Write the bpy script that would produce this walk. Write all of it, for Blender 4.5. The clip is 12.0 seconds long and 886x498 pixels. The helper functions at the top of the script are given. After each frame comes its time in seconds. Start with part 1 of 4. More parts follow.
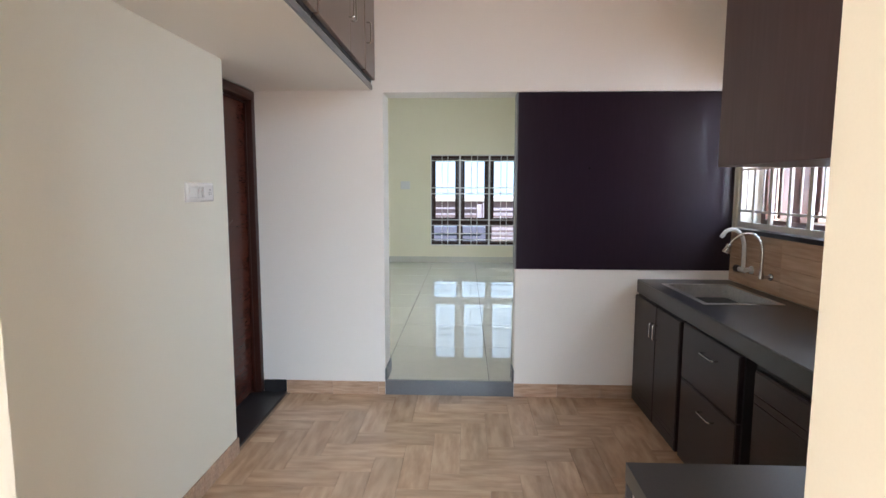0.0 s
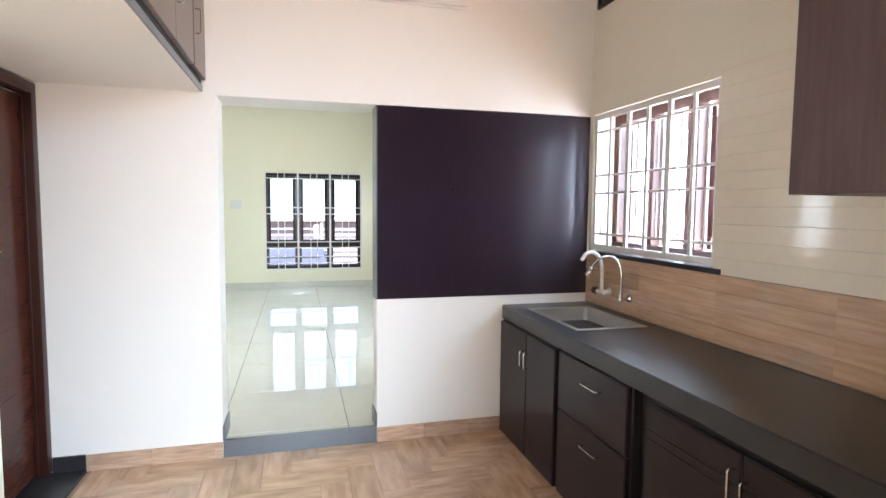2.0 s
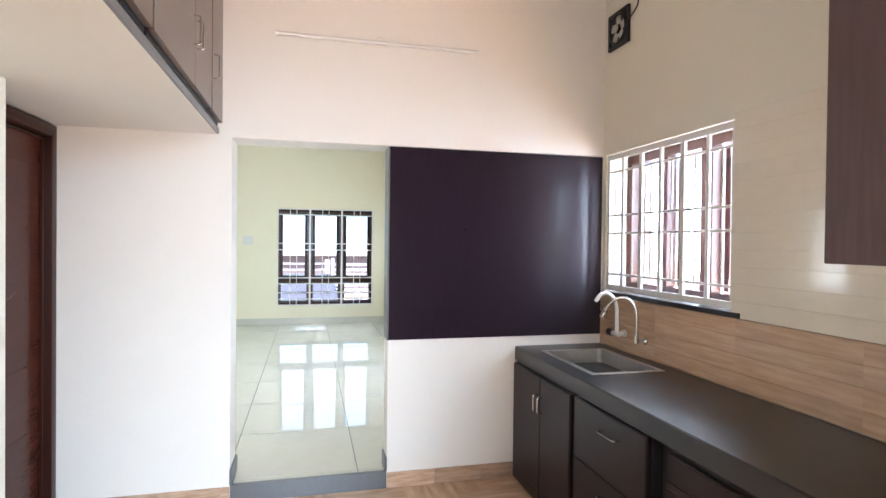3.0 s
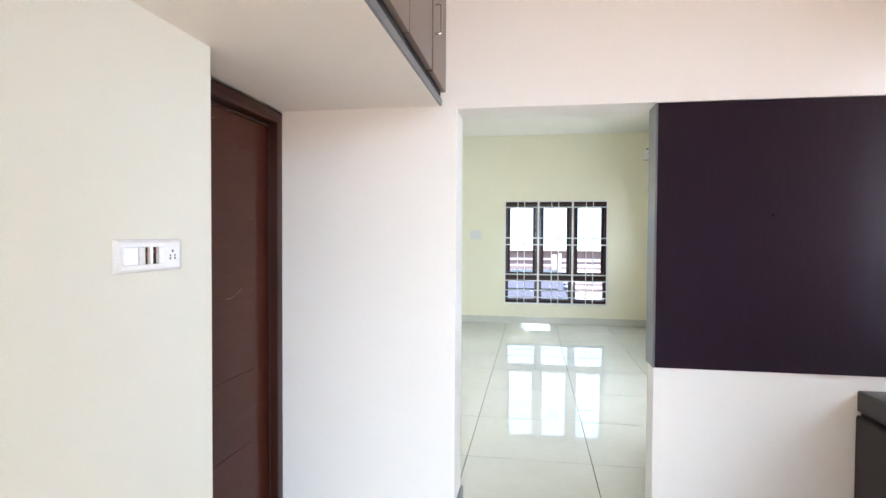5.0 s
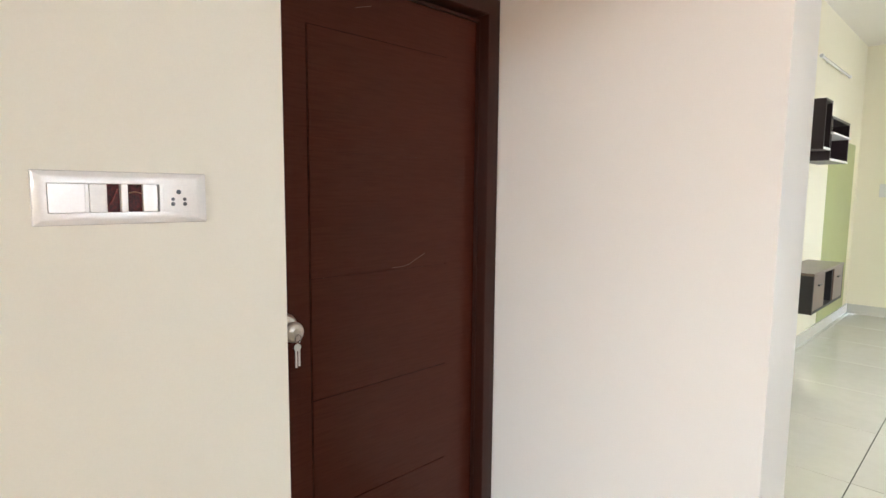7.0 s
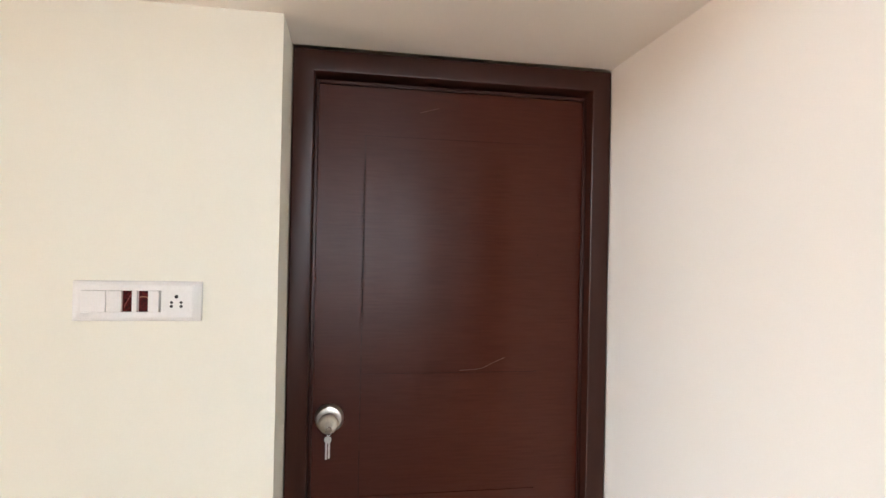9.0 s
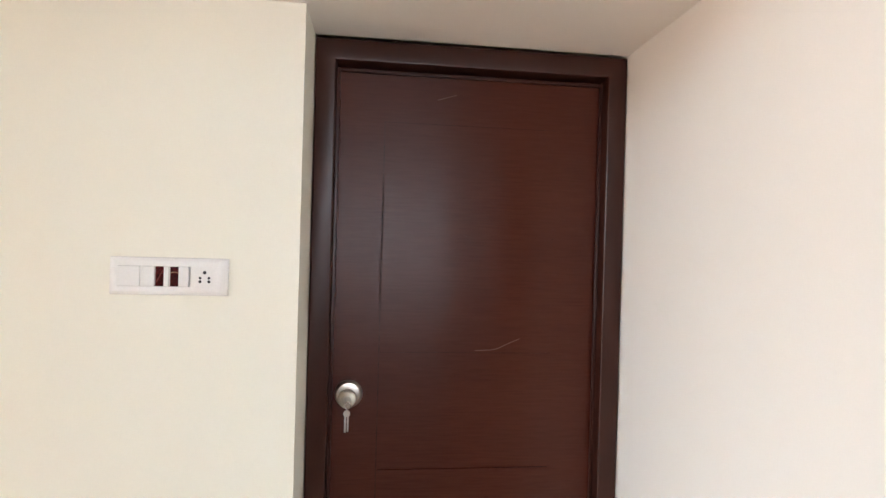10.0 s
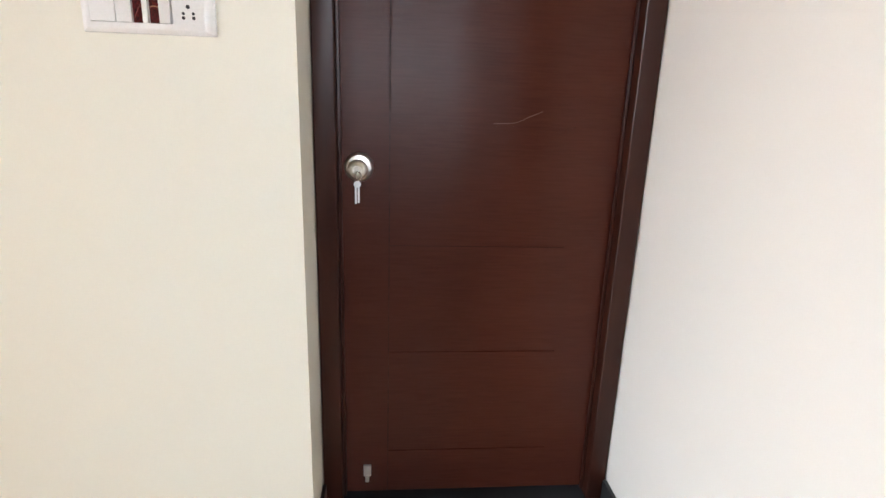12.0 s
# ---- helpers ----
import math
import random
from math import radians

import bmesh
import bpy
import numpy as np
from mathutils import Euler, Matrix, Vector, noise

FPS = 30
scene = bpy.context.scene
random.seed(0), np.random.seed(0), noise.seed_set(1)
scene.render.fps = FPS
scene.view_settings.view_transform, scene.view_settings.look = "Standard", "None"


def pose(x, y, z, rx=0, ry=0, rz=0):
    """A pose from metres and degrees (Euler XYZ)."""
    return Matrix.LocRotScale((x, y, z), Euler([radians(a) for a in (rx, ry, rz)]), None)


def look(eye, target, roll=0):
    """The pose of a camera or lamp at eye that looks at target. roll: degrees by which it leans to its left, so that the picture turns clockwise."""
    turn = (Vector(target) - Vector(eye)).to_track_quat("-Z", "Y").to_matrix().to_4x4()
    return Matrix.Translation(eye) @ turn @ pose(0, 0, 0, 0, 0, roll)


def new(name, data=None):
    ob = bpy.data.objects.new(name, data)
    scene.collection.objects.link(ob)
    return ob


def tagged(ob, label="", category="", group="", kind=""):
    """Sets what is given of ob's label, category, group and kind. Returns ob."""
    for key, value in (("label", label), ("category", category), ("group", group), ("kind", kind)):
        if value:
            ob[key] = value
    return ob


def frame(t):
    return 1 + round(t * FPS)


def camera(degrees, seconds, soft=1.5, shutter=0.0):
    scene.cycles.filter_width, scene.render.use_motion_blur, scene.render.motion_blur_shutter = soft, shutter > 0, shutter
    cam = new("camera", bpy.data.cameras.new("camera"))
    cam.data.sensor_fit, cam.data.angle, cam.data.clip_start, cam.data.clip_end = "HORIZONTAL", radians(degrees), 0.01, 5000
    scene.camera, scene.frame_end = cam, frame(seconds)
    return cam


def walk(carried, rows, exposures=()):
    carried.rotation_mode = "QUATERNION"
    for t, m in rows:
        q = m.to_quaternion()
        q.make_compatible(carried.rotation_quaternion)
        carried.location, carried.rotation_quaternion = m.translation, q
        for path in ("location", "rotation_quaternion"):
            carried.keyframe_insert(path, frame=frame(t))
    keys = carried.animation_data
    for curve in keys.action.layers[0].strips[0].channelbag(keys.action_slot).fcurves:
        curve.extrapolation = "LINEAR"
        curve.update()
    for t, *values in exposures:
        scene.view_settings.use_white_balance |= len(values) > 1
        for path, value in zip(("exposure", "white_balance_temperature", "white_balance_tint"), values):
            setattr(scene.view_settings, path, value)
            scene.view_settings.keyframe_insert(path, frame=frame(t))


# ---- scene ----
cam = camera(78.0, 12.0)
EXPOSURES = [(0, 0.97, 6000, 10), (0.5, 1.42, 6250, 9), (1.0, 1.66, 5900, 8), (1.5, 1.82, 5850, 8), (2.5, 1.88, 5900, 9), (4.5, 1.73, 5800, 9), (5.0, 1.80, 5850, 9),
             (5.5, 1.75, 6400, 9), (6.0, 1.60, 6900, 11), (7.0, 1.50, 6700, 10), (9.0, 1.75, 6600, 10), (10.5, 1.75, 6450, 10), (12, 1.78, 6400, 10)]
PATH = [
    (0, (1.436, -3.733, 1.456), (1.354, -1.747, 1.235), 0.1),
    (0.5, (1.44, -3.562, 1.464), (1.465, -1.573, 1.264), 0.1),
    (1, (1.393, -3.439, 1.46), (1.621, -1.462, 1.262), 0.1),
    (1.5, (1.329, -3.374, 1.463), (1.75, -1.427, 1.277), 0.4),
    (2, (1.307, -3.344, 1.471), (1.822, -1.417, 1.323), 0.5),
    (2.5, (1.305, -3.34, 1.489), (1.835, -1.413, 1.401), 0.6),
    (2.7, (1.306, -3.335, 1.496), (1.826, -1.405, 1.436), 0.6),
    (4.3, (1.289, -2.989, 1.535), (1.29, -0.989, 1.575), 0.7),
    (4.5, (1.29, -2.878, 1.526), (1.19, -0.88, 1.544), 0.7),
    (5, (1.235, -2.571, 1.494), (0.913, -0.598, 1.445), 0.3),
    (5.5, (1.208, -2.301, 1.48), (0.642, -0.385, 1.38), 0.2),
    (6, (1.249, -2.024, 1.469), (0.387, -0.225, 1.325), 0.8),
    (6.5, (1.238, -1.74, 1.451), (0.1, -0.105, 1.265), 1.6),
    (7, (1.251, -1.48, 1.45), (-0.174, -0.092, 1.243), 0.5),
    (7.2, (1.275, -1.39, 1.46), (-0.27, -0.13, 1.30), 0.3),
    (8.8, (1.46, -0.773, 1.538), (-0.504, -0.396, 1.511), 1.2),
    (9, (1.506, -0.747, 1.557), (-0.466, -0.416, 1.57), 1.2),
    (9.5, (1.558, -0.721, 1.56), (-0.425, -0.463, 1.605), 1.3),
    (10, (1.555, -0.722, 1.521), (-0.432, -0.488, 1.516), 1.6),
    (10.5, (1.555, -0.682, 1.455), (-0.435, -0.513, 1.355), 1.96),
    (11, (1.532, -0.704, 1.388), (-0.443, -0.516, 1.136), 2.2),
    (11.5, (1.529, -0.697, 1.337), (-0.421, -0.521, 0.93), 2.35),
    (12, (1.470, -0.698, 1.289), (-0.447, -0.521, 0.746), 1.98),
]
walk(cam, [(t, look(eye, target, roll)) for t, eye, target, roll in PATH], EXPOSURES)

# ---------------------------------------------------------------- light
world = bpy.data.worlds.new("world")
scene.world = world
world.use_nodes = True
wn = world.node_tree.nodes
wl = world.node_tree.links
sky = wn.new("ShaderNodeTexSky")
sky.sky_type = "NISHITA"
sky.sun_disc = False
sky.sun_elevation = radians(52)
sky.sun_rotation = radians(230)
sky.air_density = 1.0
sky.dust_density = 2.5
wn["Background"].inputs["Strength"].default_value = 0.15
wl.new(sky.outputs["Color"], wn["Background"].inputs["Color"])

sun_data = bpy.data.lights.new("sun", "SUN")
sun_data.energy = 4.5
sun_data.angle = radians(0.6)
sun_data.color = (1.0, 0.95, 0.87)
sun = new("sun", sun_data)
sun.matrix_world = look((-6, -5, 10), (0, 0, 0))


def window_light(name, eye, target, width, height, watts, color=(0.82, 0.91, 1.0)):
    """An area lamp standing in for daylight that enters by a window."""
    data = bpy.data.lights.new(name, "AREA")
    data.shape, data.size, data.size_y = "RECTANGLE", width, height
    data.energy, data.color = watts, color
    ob = new(name, data)
    ob.matrix_world = look(eye, target)
    return ob


window_light("kitchen_window_light", (3.95, 0.15, 1.85), (0.6, 0.15, 0.9), 4.6, 1.5, 185, (0.74, 0.87, 1.0))
# warm lamp added low outside the window, stands in for bounce off the ground
window_light("kitchen_ground_bounce_fill", (3.95, -0.85, 1.05), (0.3, -0.30, 3.0), 2.2, 0.7, 25, (1.0, 0.58, 0.36))
window_light("hall_window_light", (3.185, 5.05, 1.40), (0.0, 5.05, 1.40), 1.36, 1.26, 16)
# lamp of an unseen second east window, added to brighten the hall's near end
window_light("hall_window_light", (3.185, 2.40, 1.40), (0.0, 2.40, 1.9), 1.36, 1.26, 25, (0.97, 0.98, 1.0))
window_light("hall_west_window_light", (-0.045, 1.13, 1.575), (3.0, 1.13, 1.8), 0.24, 1.0, 8, (0.90, 0.96, 1.0))
# lamps added at an unseen wide window behind: its sky, a fill, sunlit ground
window_light("back_room_sky_fill", (2.6, -9.5, 4.1), (1.6, 0.0, 1.0), 5.0, 3.0, 1080, (0.72, 0.87, 1.0))
window_light("back_room_fill", (0.35, -6.49, 1.75), (0.35, 0.0, 1.6), 5.7, 1.9, 62, (1.0, 0.91, 0.82))
window_light("back_room_ground_fill", (1.5, -9.5, 0.4), (1.2, 0.0, 2.6), 7.0, 1.6, 130, (1.0, 0.55, 0.34))


# ---------------------------------------------------------------- materials
def material(name, color, rough=0.5, metal=0.0, vary=0.06, scale=3.0, fine=60.0, bump=0.05, stretch=(1, 1, 1),
             second=None, random_tint=0.0, coat=0.0, spread=0.12, spec=0.5, brushed=0.0):
    """A surface with broad patches, fine grain and a little relief. second: the grain's darker or lighter colour."""
    m = bpy.data.materials.new(name)
    m.use_nodes = True
    n, l = m.node_tree.nodes, m.node_tree.links
    b = n["Principled BSDF"]
    co = n.new("ShaderNodeTexCoord")
    mp = n.new("ShaderNodeMapping")
    mp.inputs["Scale"].default_value = stretch
    l.new(co.outputs["Object"], mp.inputs["Vector"])
    vec = mp.outputs["Vector"]
    info = n.new("ShaderNodeObjectInfo")
    if random_tint:
        off = n.new("ShaderNodeVectorMath")
        off.operation = "MULTIPLY_ADD"
        sc = n.new("ShaderNodeMath")
        sc.operation = "MULTIPLY"
        sc.inputs[1].default_value = 37.0
        l.new(info.outputs["Random"], sc.inputs[0])
        l.new(vec, off.inputs[0])
        off.inputs[1].default_value = (1, 1, 1)
        l.new(sc.outputs[0], off.inputs[2])
        vec = off.outputs[0]
    broad = n.new("ShaderNodeTexNoise")
    broad.inputs["Scale"].default_value = scale
    broad.inputs["Detail"].default_value = 3
    grain = n.new("ShaderNodeTexNoise")
    grain.inputs["Scale"].default_value = fine
    grain.inputs["Detail"].default_value = 4
    l.new(vec, broad.inputs["Vector"])
    l.new(vec, grain.inputs["Vector"])
    mix = n.new("ShaderNodeMix")
    mix.data_type = "RGBA"
    second = second or [c * (1 - 3 * vary) for c in color]
    mix.inputs[6].default_value = (*color, 1)
    mix.inputs[7].default_value = (*second, 1)
    ramp = n.new("ShaderNodeMapRange")
    ramp.inputs[1].default_value, ramp.inputs[2].default_value = 0.35, 0.7
    l.new(grain.outputs["Fac"], ramp.inputs[0])
    l.new(ramp.outputs[0], mix.inputs[0])
    hsv = n.new("ShaderNodeHueSaturation")
    val = n.new("ShaderNodeMapRange")
    val.inputs[1].default_value, val.inputs[2].default_value = 0.3, 0.7
    val.inputs[3].default_value, val.inputs[4].default_value = 1 - vary, 1 + vary
    l.new(broad.outputs["Fac"], val.inputs[0])
    l.new(mix.outputs[2], hsv.inputs["Color"])
    if random_tint:
        rt = n.new("ShaderNodeMapRange")
        rt.inputs[3].default_value, rt.inputs[4].default_value = 1 - random_tint, 1 + random_tint
        l.new(info.outputs["Random"], rt.inputs[0])
        mul = n.new("ShaderNodeMath")
        mul.operation = "MULTIPLY"
        l.new(rt.outputs[0], mul.inputs[0])
        l.new(val.outputs[0], mul.inputs[1])
        l.new(mul.outputs[0], hsv.inputs["Value"])
    else:
        l.new(val.outputs[0], hsv.inputs["Value"])
    l.new(hsv.outputs["Color"], b.inputs["Base Color"])
    rr = n.new("ShaderNodeMapRange")
    rr.inputs[1].default_value, rr.inputs[2].default_value = 0.3, 0.7
    rr.inputs[3].default_value, rr.inputs[4].default_value = rough * (1 - spread), min(1, rough * (1 + spread))
    l.new(broad.outputs["Fac"], rr.inputs[0])
    l.new(rr.outputs[0], b.inputs["Roughness"])
    b.inputs["Metallic"].default_value = metal
    b.inputs["Specular IOR Level"].default_value = spec
    if brushed:
        tan = n.new("ShaderNodeTangent")
        tan.direction_type, tan.axis = "RADIAL", "Z"
        l.new(tan.outputs[0], b.inputs["Tangent"])
        b.inputs["Anisotropic"].default_value, b.inputs["Anisotropic Rotation"].default_value = brushed, 0.25
    b.inputs["Coat Weight"].default_value = coat
    b.inputs["Coat Roughness"].default_value = 0.12
    if bump:
        bp = n.new("ShaderNodeBump")
        bp.inputs["Strength"].default_value = bump
        bp.inputs["Distance"].default_value = 0.002
        l.new(grain.outputs["Fac"], bp.inputs["Height"])
        l.new(bp.outputs["Normal"], b.inputs["Normal"])
    return m


def glass_material(name):
    m = bpy.data.materials.new(name)
    m.use_nodes = True
    b = m.node_tree.nodes["Principled BSDF"]
    b.inputs["Base Color"].default_value = (0.95, 0.97, 0.97, 1)
    b.inputs["Transmission Weight"].default_value = 1.0
    b.inputs["Roughness"].default_value = 0.0
    b.inputs["IOR"].default_value = 1.02
    return m


CREAM = material("cream_wall_paint", (0.760, 0.728, 0.622), 0.55, vary=0.006, scale=1.2, fine=260, bump=0.004)
PEACH = material("peach_white_wall_paint", (0.81, 0.772, 0.722), 0.55, vary=0.006, scale=1.2, fine=260, bump=0.004)
WHITE = material("white_ceiling_paint", (0.83, 0.79, 0.72), 0.6, vary=0.006, scale=1.2, fine=260, bump=0.004)
LIME = material("pale_lime_wall_paint", (0.82, 0.765, 0.595), 0.55, vary=0.006, scale=1.2, fine=260, bump=0.004)
OLIVE = material("olive_accent_paint", (0.42, 0.44, 0.20), 0.55, vary=0.03, scale=1.5, fine=160, bump=0.04)
GRILLE = material("white_grille_enamel", (0.80, 0.78, 0.76), 0.35, vary=0.03, scale=8, fine=120, bump=0.03)
PLASTIC = material("white_plastic", (0.78, 0.76, 0.735), 0.14, vary=0.015, scale=10, fine=200, bump=0.0)
LACQUER = material("mahogany_lacquer", (0.069, 0.0192, 0.0124), 0.26, vary=0.06, scale=1.4, fine=22, bump=0.0,
                   stretch=(1, 0.5, 9), second=(0.057, 0.0150, 0.0093), spread=0.03, spec=0.14, brushed=0.8)
FRAME_WOOD = material("dark_frame_wood", (0.037, 0.0110, 0.0070), 0.32, vary=0.08, scale=2, fine=30, bump=0.04,
                      stretch=(1, 1, 0.2), second=(0.029, 0.0085, 0.0055), spec=0.25)
SHUTTER_WOOD = material("red_brown_window_wood", (0.09, 0.032, 0.024), 0.35, vary=0.12, scale=2, fine=30, bump=0.08,
                        stretch=(1, 1, 0.2), second=(0.06, 0.02, 0.016))
PANEL = material("plum_brown_laminate", (0.0205, 0.0130, 0.0205), 0.24, vary=0.03, scale=1.0, fine=110, bump=0.0,
                 stretch=(1, 1, 0.06), second=(0.0225, 0.0145, 0.0225), spread=0.02, spec=0.36, brushed=0.85)
LOFT_LAMINATE = material("grey_brown_laminate", (0.125, 0.085, 0.064), 0.30, vary=0.06, scale=1.5, fine=120, bump=0.03,
                         stretch=(1, 1, 0.08), second=(0.145, 0.102, 0.078), spread=0.06)
CABINET = material("dark_brown_laminate", (0.0145, 0.0085, 0.0105), 0.32, vary=0.08, scale=1.3, fine=100, bump=0.03,
                   stretch=(1, 0.10, 1), second=(0.020, 0.012, 0.0142), spread=0.06, spec=0.30)
UPPER = material("brown_weave_laminate", (0.032, 0.0195, 0.0205), 0.36, vary=0.06, scale=1.5, fine=140, bump=0.03,
                 stretch=(1, 1, 0.08), second=(0.043, 0.0285, 0.0300), spread=0.06, spec=0.34)
HOLE = material("dark_hole", (0.004, 0.004, 0.004), 0.9, vary=0.05, fine=60, bump=0.0, spec=0.0)
SIDE_GREY = material("grey_satin_laminate", (0.17, 0.172, 0.180), 0.34, vary=0.05, scale=1.5, fine=120, bump=0.0, stretch=(1, 1, 0.08), spread=0.05)
CARCASS = material("black_cabinet_carcass", (0.010, 0.008, 0.009), 0.5, vary=0.1, fine=60)
GRANITE = material("black_granite", (0.0185, 0.0180, 0.0195), 0.30, vary=0.25, scale=3, fine=520, bump=0.0,
                   second=(0.036, 0.034, 0.036), spread=0.05)
GREY_STONE = material("grey_granite_step", (0.10, 0.105, 0.115), 0.32, vary=0.03, scale=3, fine=260, bump=0.0,
                      second=(0.14, 0.145, 0.15))
STEEL = material("brushed_steel", (0.74, 0.72, 0.69), 0.36, metal=1.0, vary=0.04, scale=5, fine=60, bump=0.0)
CHROME = material("chrome", (0.60, 0.60, 0.60), 0.12, metal=1.0, vary=0.03, scale=5, fine=80, bump=0.0)
SATIN = material("satin_nickel", (0.64, 0.60, 0.53), 0.32, metal=1.0, vary=0.05, scale=12, fine=150, bump=0.02)
BLACK = material("black_plastic", (0.012, 0.012, 0.014), 0.3, vary=0.1, fine=80, bump=0.02)
DARK_RED = material("dark_red_plastic", (0.13, 0.010, 0.010), 0.45, vary=0.3, scale=60, fine=200, bump=0.05, spec=0.2)
MAROON = material("dark_maroon_plastic", (0.030, 0.006, 0.008), 0.35, vary=0.1, scale=20, fine=120, bump=0.0)
PLANK = material("oak_look_floor_tile", (0.585, 0.400, 0.258), 0.23, vary=0.10, scale=2.2, fine=5.0, bump=0.0,
                 stretch=(1.0, 4.5, 1), second=(0.41, 0.256, 0.155), random_tint=0.10, spread=0.08)
SKIRT = material("oak_look_skirting_tile", (0.52, 0.36, 0.25), 0.34, vary=0.15, scale=3, fine=10, bump=0.04,
                 stretch=(1, 8, 8), second=(0.38, 0.235, 0.15), random_tint=0.14)
GROUT = material("brown_grout", (0.33, 0.215, 0.135), 0.8, vary=0.1, fine=100)
HALL_TILE = material("ivory_polished_tile", (0.61, 0.590, 0.520), 0.014, vary=0.025, scale=2, fine=14, bump=0.0,
                     second=(0.59, 0.570, 0.500), random_tint=0.015, spec=0.50)
HALL_GROUT = material("dark_grey_grout", (0.10, 0.10, 0.095), 0.8, vary=0.1, fine=100)
SPLASH = material("wood_look_wall_tile", (0.64, 0.445, 0.30), 0.14, vary=0.07, scale=2.2, fine=5, bump=0.01,
                  stretch=(1, 1.0, 12), second=(0.53, 0.345, 0.222), random_tint=0.05)
CREAM_TILE = material("cream_glazed_wall_tile", (0.81, 0.75, 0.645), 0.10, vary=0.015, scale=4, fine=20, bump=0.01,
                      second=(0.79, 0.73, 0.625), random_tint=0.012)
GLASS = glass_material("window_glass")
RUBBLE = material("dry_earth_ground", (0.30, 0.25, 0.19), 0.9, vary=0.2, scale=0.6, fine=25, bump=0.4)
NEIGHBOUR = material("white_outdoor_render", (0.80, 0.79, 0.77), 0.8, vary=0.05, scale=0.8, fine=60, bump=0.1)
LAVENDER = material("pale_lavender_outdoor_render", (0.50, 0.45, 0.53), 0.8, vary=0.05, scale=0.8, fine=60, bump=0.1)
CAR_PAINT = material("slate_blue_car_paint", (0.09, 0.09, 0.125), 0.4, vary=0.02, scale=2, fine=200, bump=0.0, coat=0.2)
CAR_GLASS = material("dark_car_glass", (0.03, 0.04, 0.05), 0.06, vary=0.05, scale=2, bump=0.0)
RUBBER = material("tyre_rubber", (0.02, 0.02, 0.02), 0.8, vary=0.1, fine=80)
BLUE_GREY = material("blue_grey_painted_wall", (0.16, 0.19, 0.23), 0.8, vary=0.1, scale=2, fine=40, bump=0.1)
BRICK_RED = material("faded_red_painted_wall", (0.26, 0.20, 0.21), 0.8, vary=0.15, scale=2, fine=40, bump=0.2)


def glowing(name, color, strength):
    m = bpy.data.materials.new(name)
    m.use_nodes = True
    b = m.node_tree.nodes["Principled BSDF"]
    b.inputs["Base Color"].default_value = (0, 0, 0, 1)
    b.inputs["Emission Color"].default_value = (*color, 1)
    b.inputs["Emission Strength"].default_value = strength
    return m


HAZE = glowing("bright_hazy_sky", (0.58, 0.78, 1.0), 1.0)


# ---------------------------------------------------------------- mesh helpers
def add_box(bm, x0, x1, y0, y1, z0, z1, bevel=0.0, segments=2):
    """A box between two corners, in the world's metres, with rounded edges."""
    made = bmesh.ops.create_cube(bm, size=1.0)["verts"]
    bmesh.ops.scale(bm, vec=(x1 - x0, y1 - y0, z1 - z0), verts=made)
    bmesh.ops.translate(bm, vec=((x0 + x1) / 2, (y0 + y1) / 2, (z0 + z1) / 2), verts=made)
    if bevel:
        edges = list({e for v in made for e in v.link_edges})
        bmesh.ops.bevel(bm, geom=edges, offset=bevel, segments=segments, profile=0.5, affect="EDGES")
    return bm


def box(x0, x1, y0, y1, z0, z1, bevel=0.0, segments=2):
    return add_box(bmesh.new(), min(x0, x1), max(x0, x1), min(y0, y1), max(y0, y1), min(z0, z1), max(z0, z1), bevel, segments)


def boxes(rows, bevel=0.0):
    bm = bmesh.new()
    for r in rows:
        add_box(bm, *r, bevel=bevel)
    return bm


def add_disc(bm, centre, axis, r0, r1, length, segments=32, bevel=0.0):
    """A round solid along an axis from its centre, r0 wide at its start and r1 at its end."""
    turn = Vector((0, 0, 1)).rotation_difference(Vector(axis)).to_matrix().to_4x4()
    m = Matrix.Translation(Vector(centre) + Vector(axis).normalized() * length / 2) @ turn
    made = bmesh.ops.create_cone(bm, cap_ends=True, segments=segments, radius1=r0, radius2=r1, depth=length, matrix=m)["verts"]
    if bevel:
        edges = [e for e in {e for v in made for e in v.link_edges} if len(e.link_faces) == 2 and any(len(f.verts) > 4 for f in e.link_faces)]
        bmesh.ops.bevel(bm, geom=edges, offset=bevel, segments=2, profile=0.5, affect="EDGES")
    return bm


def disc(centre, axis, r0, r1, length, segments=32, bevel=0.0):
    return add_disc(bmesh.new(), centre, axis, r0, r1, length, segments, bevel)


def tube(points, radius, segments=16, bm=None):
    """A round bar along points."""
    segments = max(segments, 20)
    bm = bm or bmesh.new()
    pts = [Vector(p) for p in points]
    rings = []
    up = Vector((0.137, 0.311, 0.94)).normalized()
    for i, p in enumerate(pts):
        d = (pts[min(i + 1, len(pts) - 1)] - pts[max(i - 1, 0)]).normalized()
        if abs(d.dot(up)) > 0.97:
            up = Vector((0.94, 0.2, 0.137)).normalized()
        a = d.cross(up).normalized()
        b = a.cross(d).normalized()
        up = b
        rings.append([bm.verts.new(p + radius * (math.cos(t) * a + math.sin(t) * b))
                      for t in [2 * math.pi * k / segments for k in range(segments)]])
    for r, s in zip(rings, rings[1:]):
        for k in range(segments):
            bm.faces.new((r[k], r[(k + 1) % segments], s[(k + 1) % segments], s[k]))
    bm.faces.new(rings[0][::-1])
    bm.faces.new(rings[-1])
    bmesh.ops.recalc_face_normals(bm, faces=bm.faces)
    return bm


